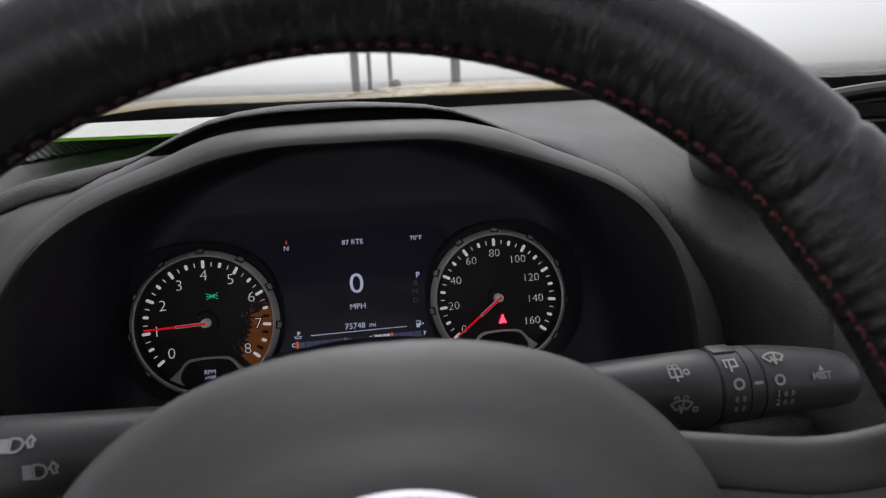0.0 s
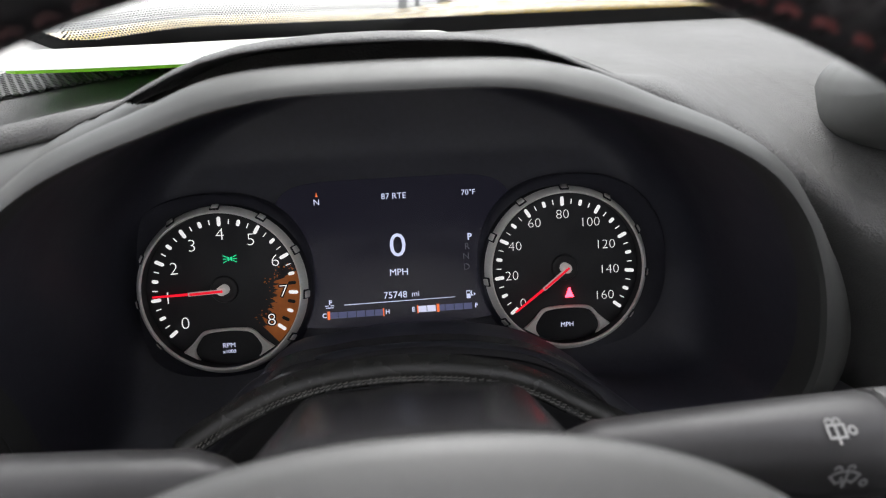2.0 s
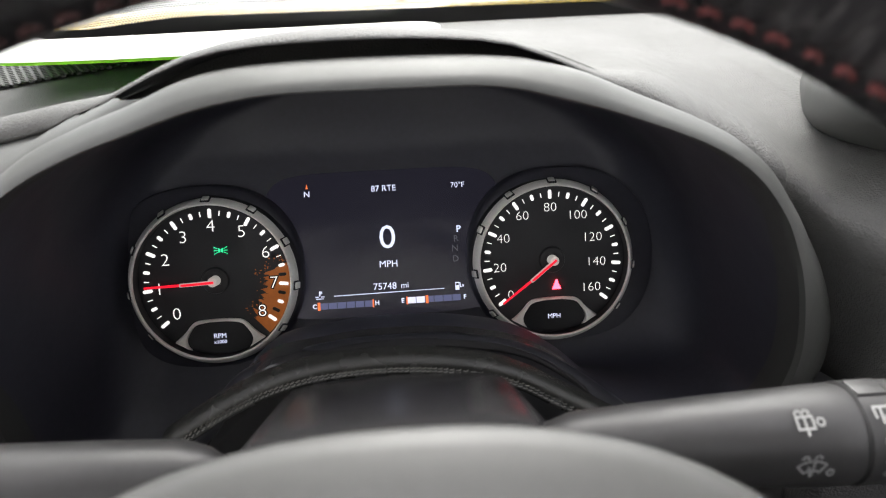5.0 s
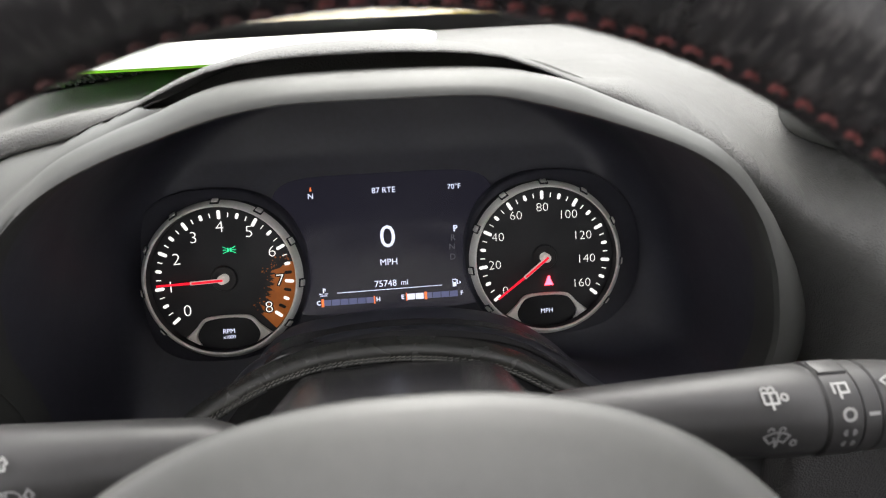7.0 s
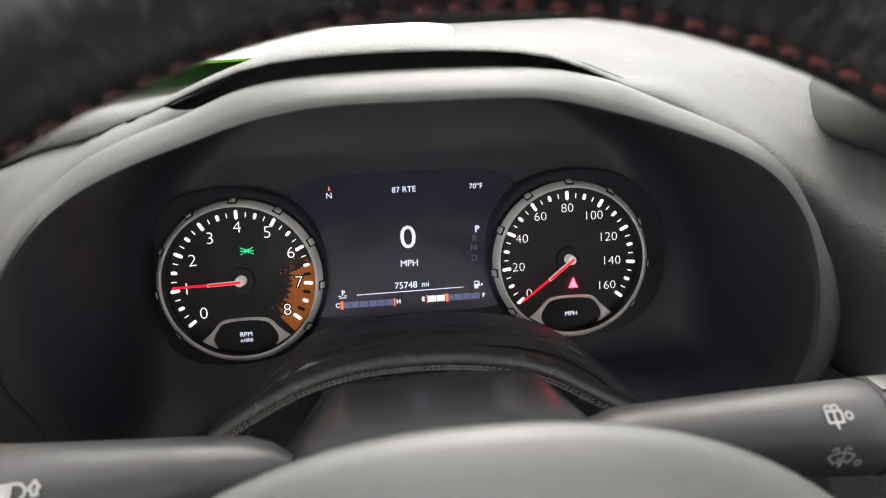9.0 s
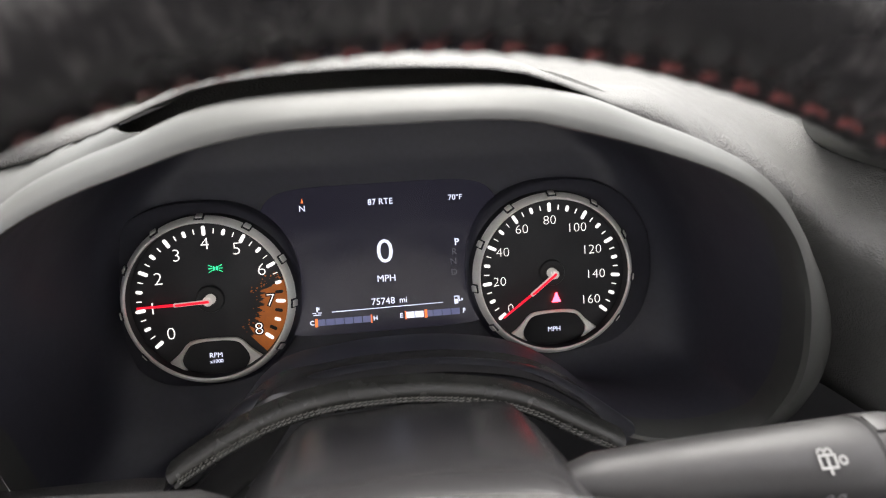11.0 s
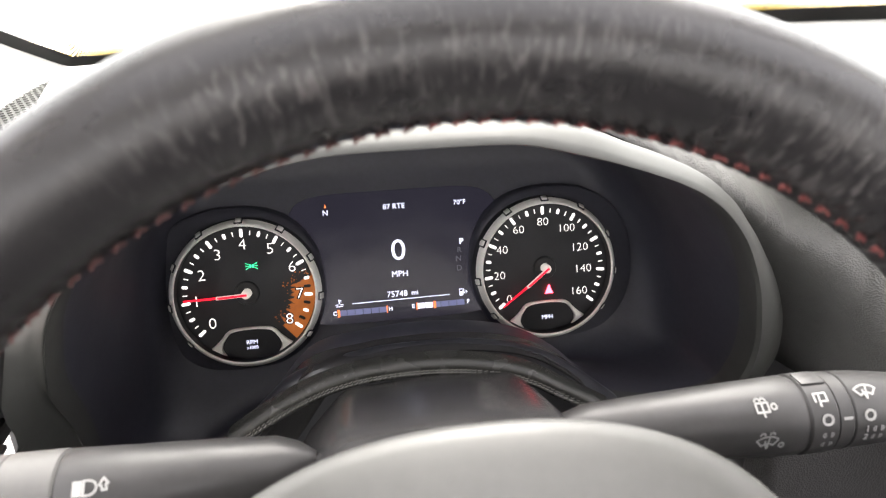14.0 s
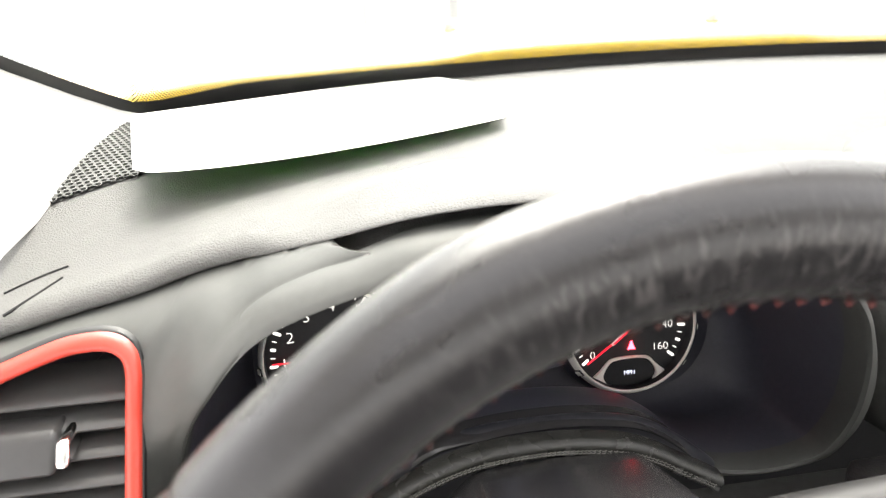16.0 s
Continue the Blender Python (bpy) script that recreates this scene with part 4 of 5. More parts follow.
def shroud():
    sec = [(-.075, -.12), (-.074, -.06), (-.066, -.034), (-.058, -.020), (-.046, -.0065), (-.042, -.0022), (-.039, -.0002), (-.034, .0008), (0, .003), (.034, .0010), (.040, .0002), (.0435, -.0018), (.048, -.0065), (.058, -.020), (.066, -.034), (.074, -.06), (.075, -.12)]
    rings = []
    for y, z, f in ((-.122, .990, .97), (-.130, 1.0005, .98), (-.136, 1.0045, .99), (-.150, 1.0105, 1.0), (-.20, 1.0285, 1.0), (-.262, 1.0475, .95)):
        rings.append([COL @ Vector((MID + x * f, y, z + zz * f)) for x, zz in sec])
    return loft(rings, False)


sh = part("shroud", shroud(), M_SHROUD, column, "smooth black column cover")
sm = sh.modifiers.new("thickness", "SOLIDIFY")
sm.thickness = .003
arc = [(-.094, .9815), (-.085, .9878), (-.0705, .9965), (-.0565, 1.0035), (-.043, 1.0085), (-.0286, 1.0117), (-.014, 1.0131), (0, 1.0134), (.014, 1.0126), (.0282, 1.0108), (.046, 1.0066), (.0604, 1.0002), (.0742, .9916), (.0906, .9815), (.099, .976)]
ap = spline(arc, 6)
across = [(.84 * n - .0006, y) for n, y in [(.0004, .008), (.0004, .003), (-.0001, .0008), (-.0011, -.0008), (-.0026, -.0017), (-.0042, -.0020), (-.0054, -.0016), (-.0061, -.0006), (-.0068, -.0014), (-.0080, -.0018), (-.0092, -.0012), (-.0098, .0004), (-.0098, .008)]]
rings = []
for i, p in enumerate(ap):
    d = ap[min(i + 1, len(ap) - 1)] - ap[max(i - 1, 0)]
    out = np.array((-d[1], d[0])) / np.hypot(*d)
    rings.append([COL @ Vector((p[0] + n * out[0], -.130 + y + .1 * n, p[1] + n * out[1])) for n, y in across])
part("gaiter", loft(rings, False), M_GAITER, column, "padded black strip with a stitched seam")
st = mesh_of("stitch", tube([(-.0009, .0003, -.0003), (0, -.0002, 0), (.0009, .0003, .0003)], .00028, 6), M_THREAD)
for i in range(3, len(ap) - 4):
    d = ap[i + 1] - ap[i - 1]
    out = np.array((-d[1], d[0])) / np.hypot(*d)
    for n, y in ((-.0047, -.1335), (-.0061, -.1333)):
        part("stitch", st, None, column, m=COL @ Matrix.Translation((ap[i][0] + n * out[0], y + .1 * n + .0007, ap[i][1] + n * out[1])) @ Matrix.Rotation(-math.atan2(d[1], d[0]), 4, "Y"))

# ---- stalks ----
AX_Y, AX_Z = -.205, 1.0155


def turned_x(stations, n=40, cap0=True, cap1=True):
    """A bar along x: (x, radius y, radius z, middle z shift)."""
    rings = [[(x, ry * math.cos(2 * math.pi * k / n), dz + rz * math.sin(2 * math.pi * k / n)) for k in range(n)] for x, ry, rz, dz in stations]
    return loft(rings, True, cap0, cap1)


def on_bar(name, me, owner, x, lift, r, label=""):
    """Puts flat print on a bar along x; lift: degrees up from the driver's side."""
    a = radians(lift)
    return part(name, me, None, owner, label, m=Matrix.Translation((x, -r * math.cos(a), r * math.sin(a))) @ Matrix.Rotation(-a, 4, "X"))


def outline_icon(polys, material, w=.0004):
    """Line drawings as thin strips: each a list of (x, z)."""
    bm = bmesh.new()
    for pts in polys:
        for (ax, az), (bx, bz) in zip(pts, pts[1:]):
            d = Vector((bx - ax, bz - az))
            if d.length < 1e-6:
                continue
            n = Vector((-d.y, d.x)).normalized() * w
            e = d.normalized() * w * .6
            q = [(ax - e.x + n.x, az - e.y + n.y), (ax - e.x - n.x, az - e.y - n.y), (bx + e.x - n.x, bz + e.y - n.y), (bx + e.x + n.x, bz + e.y + n.y)]
            bm.faces.new([bm.verts.new((x, -.0003, z)) for x, z in q])
    return mesh_of("symbol", bm, material, False)


def arcpts(cx, cz, r, a0, a1, n=8, sx=1.0):
    return [(cx + sx * r * math.cos(radians(a0 + (a1 - a0) * k / n)), cz + r * math.sin(radians(a0 + (a1 - a0) * k / n))) for k in range(n + 1)]


wiper_stalk = thing("wiper_stalk", pose(0, AX_Y, AX_Z), "black plastic wiper stalk with white printed symbols", "control stalk")
part("stem", turned_x([(.044, .003, .003, .004), (.050, .0075, .0075, .003), (.058, .0108, .0108, .002), (.075, .0120, .0122, .0015), (.10, .0136, .0138, .0008), (.132, .0152, .0154, 0), (.1395, .0154, .0156, 0), (.1415, .0148, .015, 0)]), M_STALK, wiper_stalk)
part("collar", turned_x([(.1415, .0150, .0150, 0), (.1422, .0158, .0158, 0), (.1525, .0158, .0158, 0), (.1532, .0150, .0150, 0)]), M_STALK, wiper_stalk, "ribbed turning collar")
part("rib", box(.1425, .1523, -.004, .004, .0138, .0163, .0005, 2), M_STALK, wiper_stalk)
part("ring", turned_x([(.1532, .0149, .0149, 0), (.1535, .0154, .0154, 0), (.1590, .0153, .0153, 0), (.1597, .0147, .0147, 0)]), M_STALK, wiper_stalk)
part("knob", turned_x([(.1597, .0146, .0146, 0), (.1603, .0153, .0153, 0), (.170, .0148, .0148, -.0003), (.182, .0138, .0138, -.001), (.196, .0124, .0124, -.002), (.2035, .0112, .0112, -.0026), (.2065, .009, .009, -.003), (.2075, .005, .005, -.003)]), M_STALK, wiper_stalk)
part("groove", box(.1765, .2005, -.003, .0035, .0112, .0134, .0005, 1), M_LINER, wiper_stalk, m=Matrix.Rotation(radians(3.5), 4, "Y"))
wash = [[(-.0036, -.0018), (-.0036, .0018), (.0012, .0018), (.0012, -.0018), (-.0036, -.0018)], [(-.0012, .0018), (-.0012, -.0036)], arcpts(-.0026, .0026, .0010, 0, 180), arcpts(-.0004, .0026, .0010, 0, 180), arcpts(.0034, 0, .0011, 0, 360)]
fan = [arcpts(0, -.0034, .0068, 50, 130) + arcpts(0, -.0034, .0036, 130, 50) + [arcpts(0, -.0034, .0068, 50, 130)[0]], [(0, -.0016), (.0008, .0030)], [(-.0010, .0014), (-.0002, -.0020)]]
fanw = [[(x - .001, z) for x, z in p] for p in fan] + [arcpts(-.0032, .0042, .0009, 0, 180), arcpts(.0006, .0042, .0009, 0, 180), arcpts(.0048, -.0010, .0010, 0, 360)]
boxw = [[(-.0026, -.0014), (-.0026, .0018), (.0022, .0018), (.0022, -.0014), (-.0006, -.0014)], [(-.0006, .0012), (-.0010, -.0032)]]
on_bar("symbol", outline_icon(wash, M_PRINT), wiper_stalk, .1245, 50, .0153)
on_bar("symbol", outline_icon(fanw, M_PRINTDIM), wiper_stalk, .1245, -2, .0153)
on_bar("symbol", outline_icon(boxw, M_PRINT), wiper_stalk, .1470, 54, .0160)
on_bar("lettering", text_mesh("O", .0062, M_PRINT, bold=.0002), wiper_stalk, .1478, 23, .0160)
for lift in (3, -12):
    on_bar("symbol", outline_icon([arcpts(-.0012, 0, .0009, 90, 270) + [(-.0012, .0009)], arcpts(.0012, 0, .0009, -90, 90) + [(.0012, -.0009)]], M_PRINTDIM, .0003), wiper_stalk, .1478, lift, .0160)
on_bar("symbol", outline_icon([[(-.0015, 0), (.0015, 0)]], M_PRINT, .0006), wiper_stalk, .1562, 23, .0156)
on_bar("symbol", outline_icon(fan, M_PRINT), wiper_stalk, .1660, 54, .0155)
on_bar("lettering", text_mesh("O", .0060, M_PRINT, bold=.0002), wiper_stalk, .1655, 23, .0155)
for lift, w in ((3, "1"), (-11, "2")):
    on_bar("lettering", text_mesh(w, .0042, M_PRINTDIM), wiper_stalk, .1645, lift, .0155)
    on_bar("symbol", outline_icon([arcpts(-.0002, 0, .0009, 90, 270) + [(-.0002, .0009)], arcpts(.0022, 0, .0009, -90, 90) + [(.0022, -.0009)]], M_PRINTDIM, .0003), wiper_stalk, .1680, lift, .0153)
on_bar("lettering", text_mesh("MIST", .0040, M_PRINT, bold=.0001), wiper_stalk, .1845, 23, .0143)
tri = bmesh.new()
tri.faces.new([tri.verts.new(p) for p in ((-.0012, -.0003, -.001), (.0012, -.0003, -.001), (0, -.0003, .0014))])
on_bar("symbol", mesh_of("symbol", tri, M_PRINT, False), wiper_stalk, .1845, 35, .0143)

light_stalk = thing("light_stalk", pose(0, AX_Y, AX_Z), "black plastic light stalk with a headlamp symbol", "control stalk")
part("stem", turned_x([(-.044, .003, .003, .004), (-.050, .0080, .0080, .003), (-.058, .0115, .0115, .002), (-.078, .0130, .0132, .0015), (-.105, .0148, .0150, .0006), (-.1290, .0164, .0166, 0), (-.1300, .0158, .016, 0)]), M_STALK, light_stalk)
part("knob", turned_x([(-.1302, .0158, .0158, 0), (-.1310, .0168, .0168, 0), (-.1490, .0170, .0170, 0), (-.1496, .0163, .0163, 0), (-.1502, .0170, .0170, 0), (-.172, .0166, .0166, 0), (-.178, .0140, .0140, 0), (-.180, .007, .007, 0)]), M_STALKGREY, light_stalk, "grey turning knob")
lampd = [arcpts(.0010, 0, .0024, -90, 90, 12, 1.15) + [(-.0004, .0024), (-.0004, -.0024), (.0010, -.0024)]] + [[(-.0038, z), (-.0012, z)] for z in (-.0021, -.0014, -.0007, 0, .0007, .0014, .0021)]
arrow = [[(.0046, .0006), (.0060, .0028), (.0076, .0010), (.0068, .0006), (.0072, -.0010), (.0058, -.0012), (.0054, .0002), (.0046, .0006)]]
on_bar("symbol", outline_icon(lampd + arrow, M_PRINT, .00045), light_stalk, -.1195, 45, .0163)
on_bar("symbol", outline_icon(lampd + arrow, M_PRINTDIM), light_stalk, -.1115, 11, .0158)
dbl = [[(-.0040, 0), (-.0022, .0016), (-.0022, .0007), (0, .0007), (.0022, .0007), (.0022, .0016), (.0040, 0), (.0022, -.0016), (.0022, -.0007), (-.0022, -.0007), (-.0022, -.0016), (-.0040, 0)]]
on_bar("symbol", outline_icon(dbl, M_PRINT, .0005), light_stalk, -.1405, 18, .0173)

# ---- steering wheel ----
wheel = thing("steering_wheel", pose(.0055, -.3171, 1.0105, -20.6), "black leather steering wheel with red stitching", "steering wheel")
RW, RT = .166, .0168


def rim():
    """The leather ring, with its seams and the thicker grips."""
    n, m = 1008, 32
    rings, uvs = [], []
    for i in range(n):
        a = 2 * math.pi * i / n
        deg = math.degrees(a)
        deg = deg - 360 if deg > 180 else deg
        grip = math.exp(-((abs(deg) - 75) / 27) ** 6)
        r = RT * (1 + .035 * grip)
        inward = interp(abs(deg), [0, 24, 34, 42, 48, 56, 66, 80, 100, 180], [0, .0006, .0015, .0026, .0042, .0066, .0074, .0060, .002, 0]) * (1 if deg > 0 else .3)
        groove = .0011 * (math.exp(-((abs(deg - 1) - 47) / .7) ** 2) + math.exp(-((abs(deg) - 122) / .7) ** 2))
        ring = []
        for k in range(m):
            b = 2 * math.pi * k / m
            rr = r - groove
            # local: out from the wheel's middle, and along its axis (towards the driver: minus y)
            o = rr * math.cos(b) * .98 - .0025 * smooth((-18 - deg) / 20) * smooth((deg + 110) / 30) * max(0, math.cos(b))
            f = rr * math.sin(b) * 1.02
            inner_groove = .0007 * math.exp(-((math.degrees(b) - 180) / 6) ** 2) - inward * .5 * (1 - math.cos(b))
            pucker = .0009 * (.3 + .7 * smooth((deg + 22) / 36)) * math.cos(a * 168) * math.exp(-((math.degrees(b) - 176) / 16) ** 2)
            o += pucker
            ring.append(((RW + o + inner_groove) * math.sin(a), -f, (RW + o + inner_groove) * math.cos(a)))
        rings.append(ring)
    bm = bmesh.new()
    rows = [[bm.verts.new(p) for p in r] for r in rings]
    uv = bm.loops.layers.uv.new("UVMap")
    for i in range(n):
        j = (i + 1) % n
        for k in range(m):
            l = (k + 1) % m
            f = bm.faces.new((rows[i][k], rows[j][k], rows[j][l], rows[i][l]))
            for lp, (uu, vv) in zip(f.loops, ((i, k), (i + 1, k), (i + 1, k + 1), (i, k + 1))):
                lp[uv].uv = (uu / n, vv / m)
    return bm


rim_ob = part("rim", rim(), M_LEATHER, wheel, "worn black leather rim")
sb = tube([(-.0015, .0003, -.0026), (-.0008, -.0005, -.0012), (.0004, -.0007, .0008), (.0012, .0002, .0026)], .0006, 6)
sb2 = tube([(-.0015, .0003, -.0026), (-.0004, -.0004, -.0022), (.0010, -.0003, -.0015), (.0021, .0003, -.0008)], .0005, 6)
me = bpy.data.meshes.new("second_thread")
sb2.to_mesh(me)
sb.from_mesh(me)
stm = mesh_of("stitch", sb.copy(), M_STITCH)
stm_dark = mesh_of("stitch", sb, M_THREADDARK)
rs = random.Random(7)
for i in range(168):
    a = 2 * math.pi * (i + .5) / 168
    deg = math.degrees(a)
    deg = deg - 360 if deg > 180 else deg
    # the seam lies deeper, and its thread is darker, on one side of the wheel
    side = smooth((deg + 22) / 36)
    b = radians(184 - 9 * side)
    inward = interp(abs(deg), [0, 24, 34, 42, 48, 56, 66, 80, 100, 180], [0, .0006, .0015, .0026, .0042, .0066, .0074, .0060, .002, 0]) * (1 if deg > 0 else .3)
    r = RW + RT * math.cos(b) - inward
    m = Matrix.Rotation(a, 4, "Y") @ Matrix.Translation((0, -RT * math.sin(b) - .0004, r + .0002)) @ Matrix.Rotation(radians(-62), 4, "X") @ Matrix.Rotation(radians(rs.uniform(-14, 14)), 4, "Y")
    part("stitch", stm if side > .5 else stm_dark, None, rim_ob, m=m @ Matrix.Scale(rs.uniform(.66, .78) + .24 * smooth((deg - 5) / 30), 4))


def hub():
    cx, cz = .0014, -.011
    levels = [(.088, .070, 2.2, .075), (.098, .079, 2.25, .050), (.1035, .0835, 2.3, .036), (.1046, .0846, 2.3, .031), (.1040, .0840, 2.3, .0285), (.1020, .0818, 2.3, .0255), (.0975, .0775, 2.3, .0215), (.091, .0715, 2.25, .0165),
              (.084, .0655, 2.2, .0120), (.0805, .0625, 2.2, .0105), (.076, .0590, 2.2, .0072), (.068, .0545, 2.1, .0030), (.058, .0515, 2.05, .0002), (.047, .047, 2, -.0010)]
    return loft(outline_loft([(a * .972, b, n, cx, cz, y) for a, b, n, y in levels]), True, False, True)


hub_ob = part("airbag_cover", hub(), M_HUB, wheel, "smooth grey domed airbag cover")
part("emblem_ring", revolve([(.0500, .0010), (.0495, -.0035), (.0480, -.0048), (.0465, -.0035), (.0460, -.0005)], 96, .0014, -.011), M_CHROME, hub_ob, "bright chrome ring")


def spoke(s, face):
    """A satin band on top, or the darker web below it."""
    rows = []
    for t in range(17):
        f = t / 16
        x = .056 + f * (.156 - .056)
        top = .0425 - .0135 * f + .010 * max(0, f - .62) ** 2 / .14
        y = .047 - .036 * f ** 1.2
        if face:
            prof = [(top - .018, .016), (top - .0165, .003), (top - .0150, -.0005), (top - .012, -.0018), (top - .006, -.0010), (top - .0025, .0005), (top - .0004, .0025), (top, .0045), (top - .004, .0075), (top - .012, .012)]
        else:
            bot = -.040 + .006 * math.sin(f * math.pi)
            prof = [(bot, .022), (bot, .010), (bot + .005, .006), ((top + bot) / 2, .0040), (top - .020, .0035), (top - .0155, .004), (top - .0155, .022)]
        rows.append([(s * x, y + dy, z) for z, dy in prof])
    return loft(rows, True, True, True)


for s in (-1, 1):
    band = part("spoke", spoke(s, True), M_HUBTRIM, wheel, "satin grey spoke")
    part("web", spoke(s, False), M_SHROUD, band, "black lower web of the spoke")
low = loft([[(x * f, y, z) for x, y, z in ((-.022, .02, zz), (-.018, .008, zz), (.018, .008, zz), (.022, .02, zz))] for f, zz in ((1.6, -.07), (1.0, -.11), (1.15, -.155))], True, True, True)
part("spoke", low, M_HUBTRIM, wheel)

# ---- papers on the dash ----
def sheet(corners, y_up, thick, nx=24, ny=12, curl=.0):
    """A bent sheet: corners near-left, near-right, far-right, far-left."""
    bl, br, tr, tl = [Vector(c) for c in corners]
    rows = []
    for j in range(ny + 1):
        v = j / ny
        row = []
        for i in range(nx + 1):
            u = i / nx
            p = bl.lerp(br, u).lerp(tl.lerp(tr, u), v)
            p.y += .014 * math.sin(math.pi * u ** 1.5) * v
            p.y -= .026 * max(0, math.sin(math.pi * u ** .6)) ** .8 * (1 - v)
            p.x += .020 * math.sin(math.pi * v) * u ** 4
            p.z += y_up + curl * math.sin(u * math.pi) * (1 - v) + .0035 * math.sin(v * math.pi)
            row.append(p)
        rows.append(row)
    bm = loft(rows, False)
    bmesh.ops.recalc_face_normals(bm, faces=bm.faces)
    bmesh.ops.solidify(bm, geom=bm.faces[:], thickness=thick)
    return bm


PC = [(-.2040, .012, 1.1255), (.040, .110, 1.1248), (.020, .312, 1.1335), (-.245, .172, 1.1325)]
origin = Matrix.Translation((-.09, .16, 1.12))


def placed(name, bm, material, label, category):
    bmesh.ops.transform(bm, matrix=origin.inverted(), verts=bm.verts)
    ob = part(name, bm, material)
    ob.matrix_world = origin
    return tagged(ob, label, category)


placed("paper_sheet", sheet(PC, .0016, .0004, curl=-.0015), M_PAPER, "blank white sheet of paper lying on a green pad", "paper")
PG = [(-.2040, .0220, 1.1255), (.034, .1210, 1.1250), (.020, .311, 1.1330), (-.242, .1645, 1.1320)]
placed("green_pad", sheet(PG, .0008, .0017, curl=-.0015), M_GREEN, "bright green folded card under the white sheet", "card")

# ---- side air vent ----
vent = thing("air_vent", pose(-.245, -.115, 1.01), "side air vent with a red frame and black louvres", "air vent")
VI = pose(-.245, -.115, 1.01).inverted()


def vring(grow, y):
    return [VI @ Vector((x, face_y(z) + y + .117, z)) for x, z in vent_outline(grow)]


def leaning(bm):
    """Lays a part of the vent on the leaning face of the dash."""
    for v in bm.verts:
        v.co.y += face_y(v.co.z) + .117
    bmesh.ops.transform(bm, matrix=VI, verts=bm.verts)
    return bm


def frame_rings():
    out = [vring(.0034, -.1145)]
    for k in range(13):
        a = math.pi * k / 12
        out.append(vring(.0002 + .0034 * math.cos(a), -.1165 - .0058 * math.sin(a) ** .8))
    return out + [vring(-.0048, -.106)]


part("frame", loft(frame_rings()), M_REDVENT, vent, "glossy red surround")
part("gasket", loft([vring(.0046, -.1150), vring(.0042, -.1178), vring(.0030, -.1182), vring(.0024, -.110)]), M_FRITSHADE, vent, "thin black seam round the surround")
part("housing", loft([vring(-.0044, -.112), vring(-.006, -.10), vring(-.010, -.055)], True, False, True), M_LINER, vent)
for k in range(9):
    z = .9860 + k * .0093
    rows = []
    for f in (0, .25, .5, .75, 1):
        x = -.2945 + f * .1118
        rows.append([(x, y, zz) for y, zz in ((-.1125, z - .0006), (-.1130, z + .0004), (-.1120, z + .0014), (-.1080, z + .0022), (-.085, z + .0052), (-.085, z + .0030), (-.108, z - .0004))])
    bm = loft(rows, True, True, True)
    for v in bm.verts:
        v.co.y += face_y(z) + .117
    bmesh.ops.transform(bm, matrix=VI, verts=bm.verts)
    part("louvre", bm, M_LOUVRE, vent)
part("slider", leaning(box(-.246, -.2082, -.1195, -.104, 1.0400, 1.0548, .0028, 3)), M_STALK, vent)
part("slider_tab", leaning(box(-.2076, -.2020, -.1235, -.106, 1.0440, 1.0532, .0020, 3)), M_CHROME, vent, "bright chrome tab")

# ---- centre pod with vents ----
pod = thing("centre_vent", pose(.37, 0, 1.07), "grey hooded centre vent pod standing on the dash", "air vent")
PI = pose(.37, 0, 1.07).inverted()


def pod_ring(y, left, top, bottom, n=3.4):
    """An upright rounded outline; the pod is even about x = 0.37."""
    cx, hw = .370, .370 - left
    cz, hh = (top + bottom) / 2, (top - bottom) / 2
    out = []
    for x, z in stadium(hw, hh, n, 72, cx, cz):
        sag = .006 * ((x - cx) / .16) ** 2 if z > cz else 0
        out.append(PI @ Vector((x, y, z - sag)))
    return out


part("shell", loft([pod_ring(.075, .300, 1.106, 1.06), pod_ring(.045, .272, 1.118, 1.06), pod_ring(.0, .240, 1.1265, 1.062), pod_ring(-.05, .215, 1.1325, 1.066), pod_ring(-.09, .2015, 1.1365, 1.070), pod_ring(-.112, .2015, 1.1385, 1.076),
                    pod_ring(-.1175, .2030, 1.1380, 1.078), pod_ring(-.1195, .2060, 1.1360, 1.080), pod_ring(-.1190, .2085, 1.1340, 1.082), pod_ring(-.1165, .2095, 1.1328, 1.083)], True, True), M_TRIM, pod, "rounded grey shell")
part("throat", loft([pod_ring(-.1165, .2095, 1.1328, 1.083), pod_ring(-.105, .212, 1.1315, 1.0845), pod_ring(-.06, .222, 1.124, 1.086)], True, False, True), M_FRITSHADE, pod)
part("rim", loft([pod_ring(-.1155, .2130, 1.1300, 1.0855), pod_ring(-.1165, .2138, 1.1290, 1.0862), pod_ring(-.1155, .2150, 1.1282, 1.0870), pod_ring(-.1060, .2150, 1.1282, 1.0870)]), M_SHROUD, pod, "thin glossy black inner edge")
part("vane_bar", tube([PI @ Vector((x, -.106, 1.1035)) for x in (.222, .30, .37, .44, .518)], .0042, 16), M_STALKGREY, pod, "grey crosswise bar")
for z in (1.094, 1.115):
    bm = box(.219, .521, -.104, -.075, z - .0010, z + .0010, .0006, 1)
    bmesh.ops.transform(bm, matrix=PI, verts=bm.verts)
    part("louvre", bm, M_LOUVRE, pod)
bm = tube([(-.0022, 0, 0), (-.001, 0, 0), (.001, 0, 0), (.0022, 0, 0)], .0056, 24)
part("slider_tab", bm, M_CHROME, pod, "bright chrome collar", m=PI @ Matrix.Translation((.266, -.106, 1.1030)))

# ---- windscreen ----
screen = thing("windscreen", pose(.37, .37, 1.13), "clear curved windscreen with a dotted black lower border", "windscreen")
WI = pose(.37, .37, 1.13).inverted()
RAKE = radians(62)


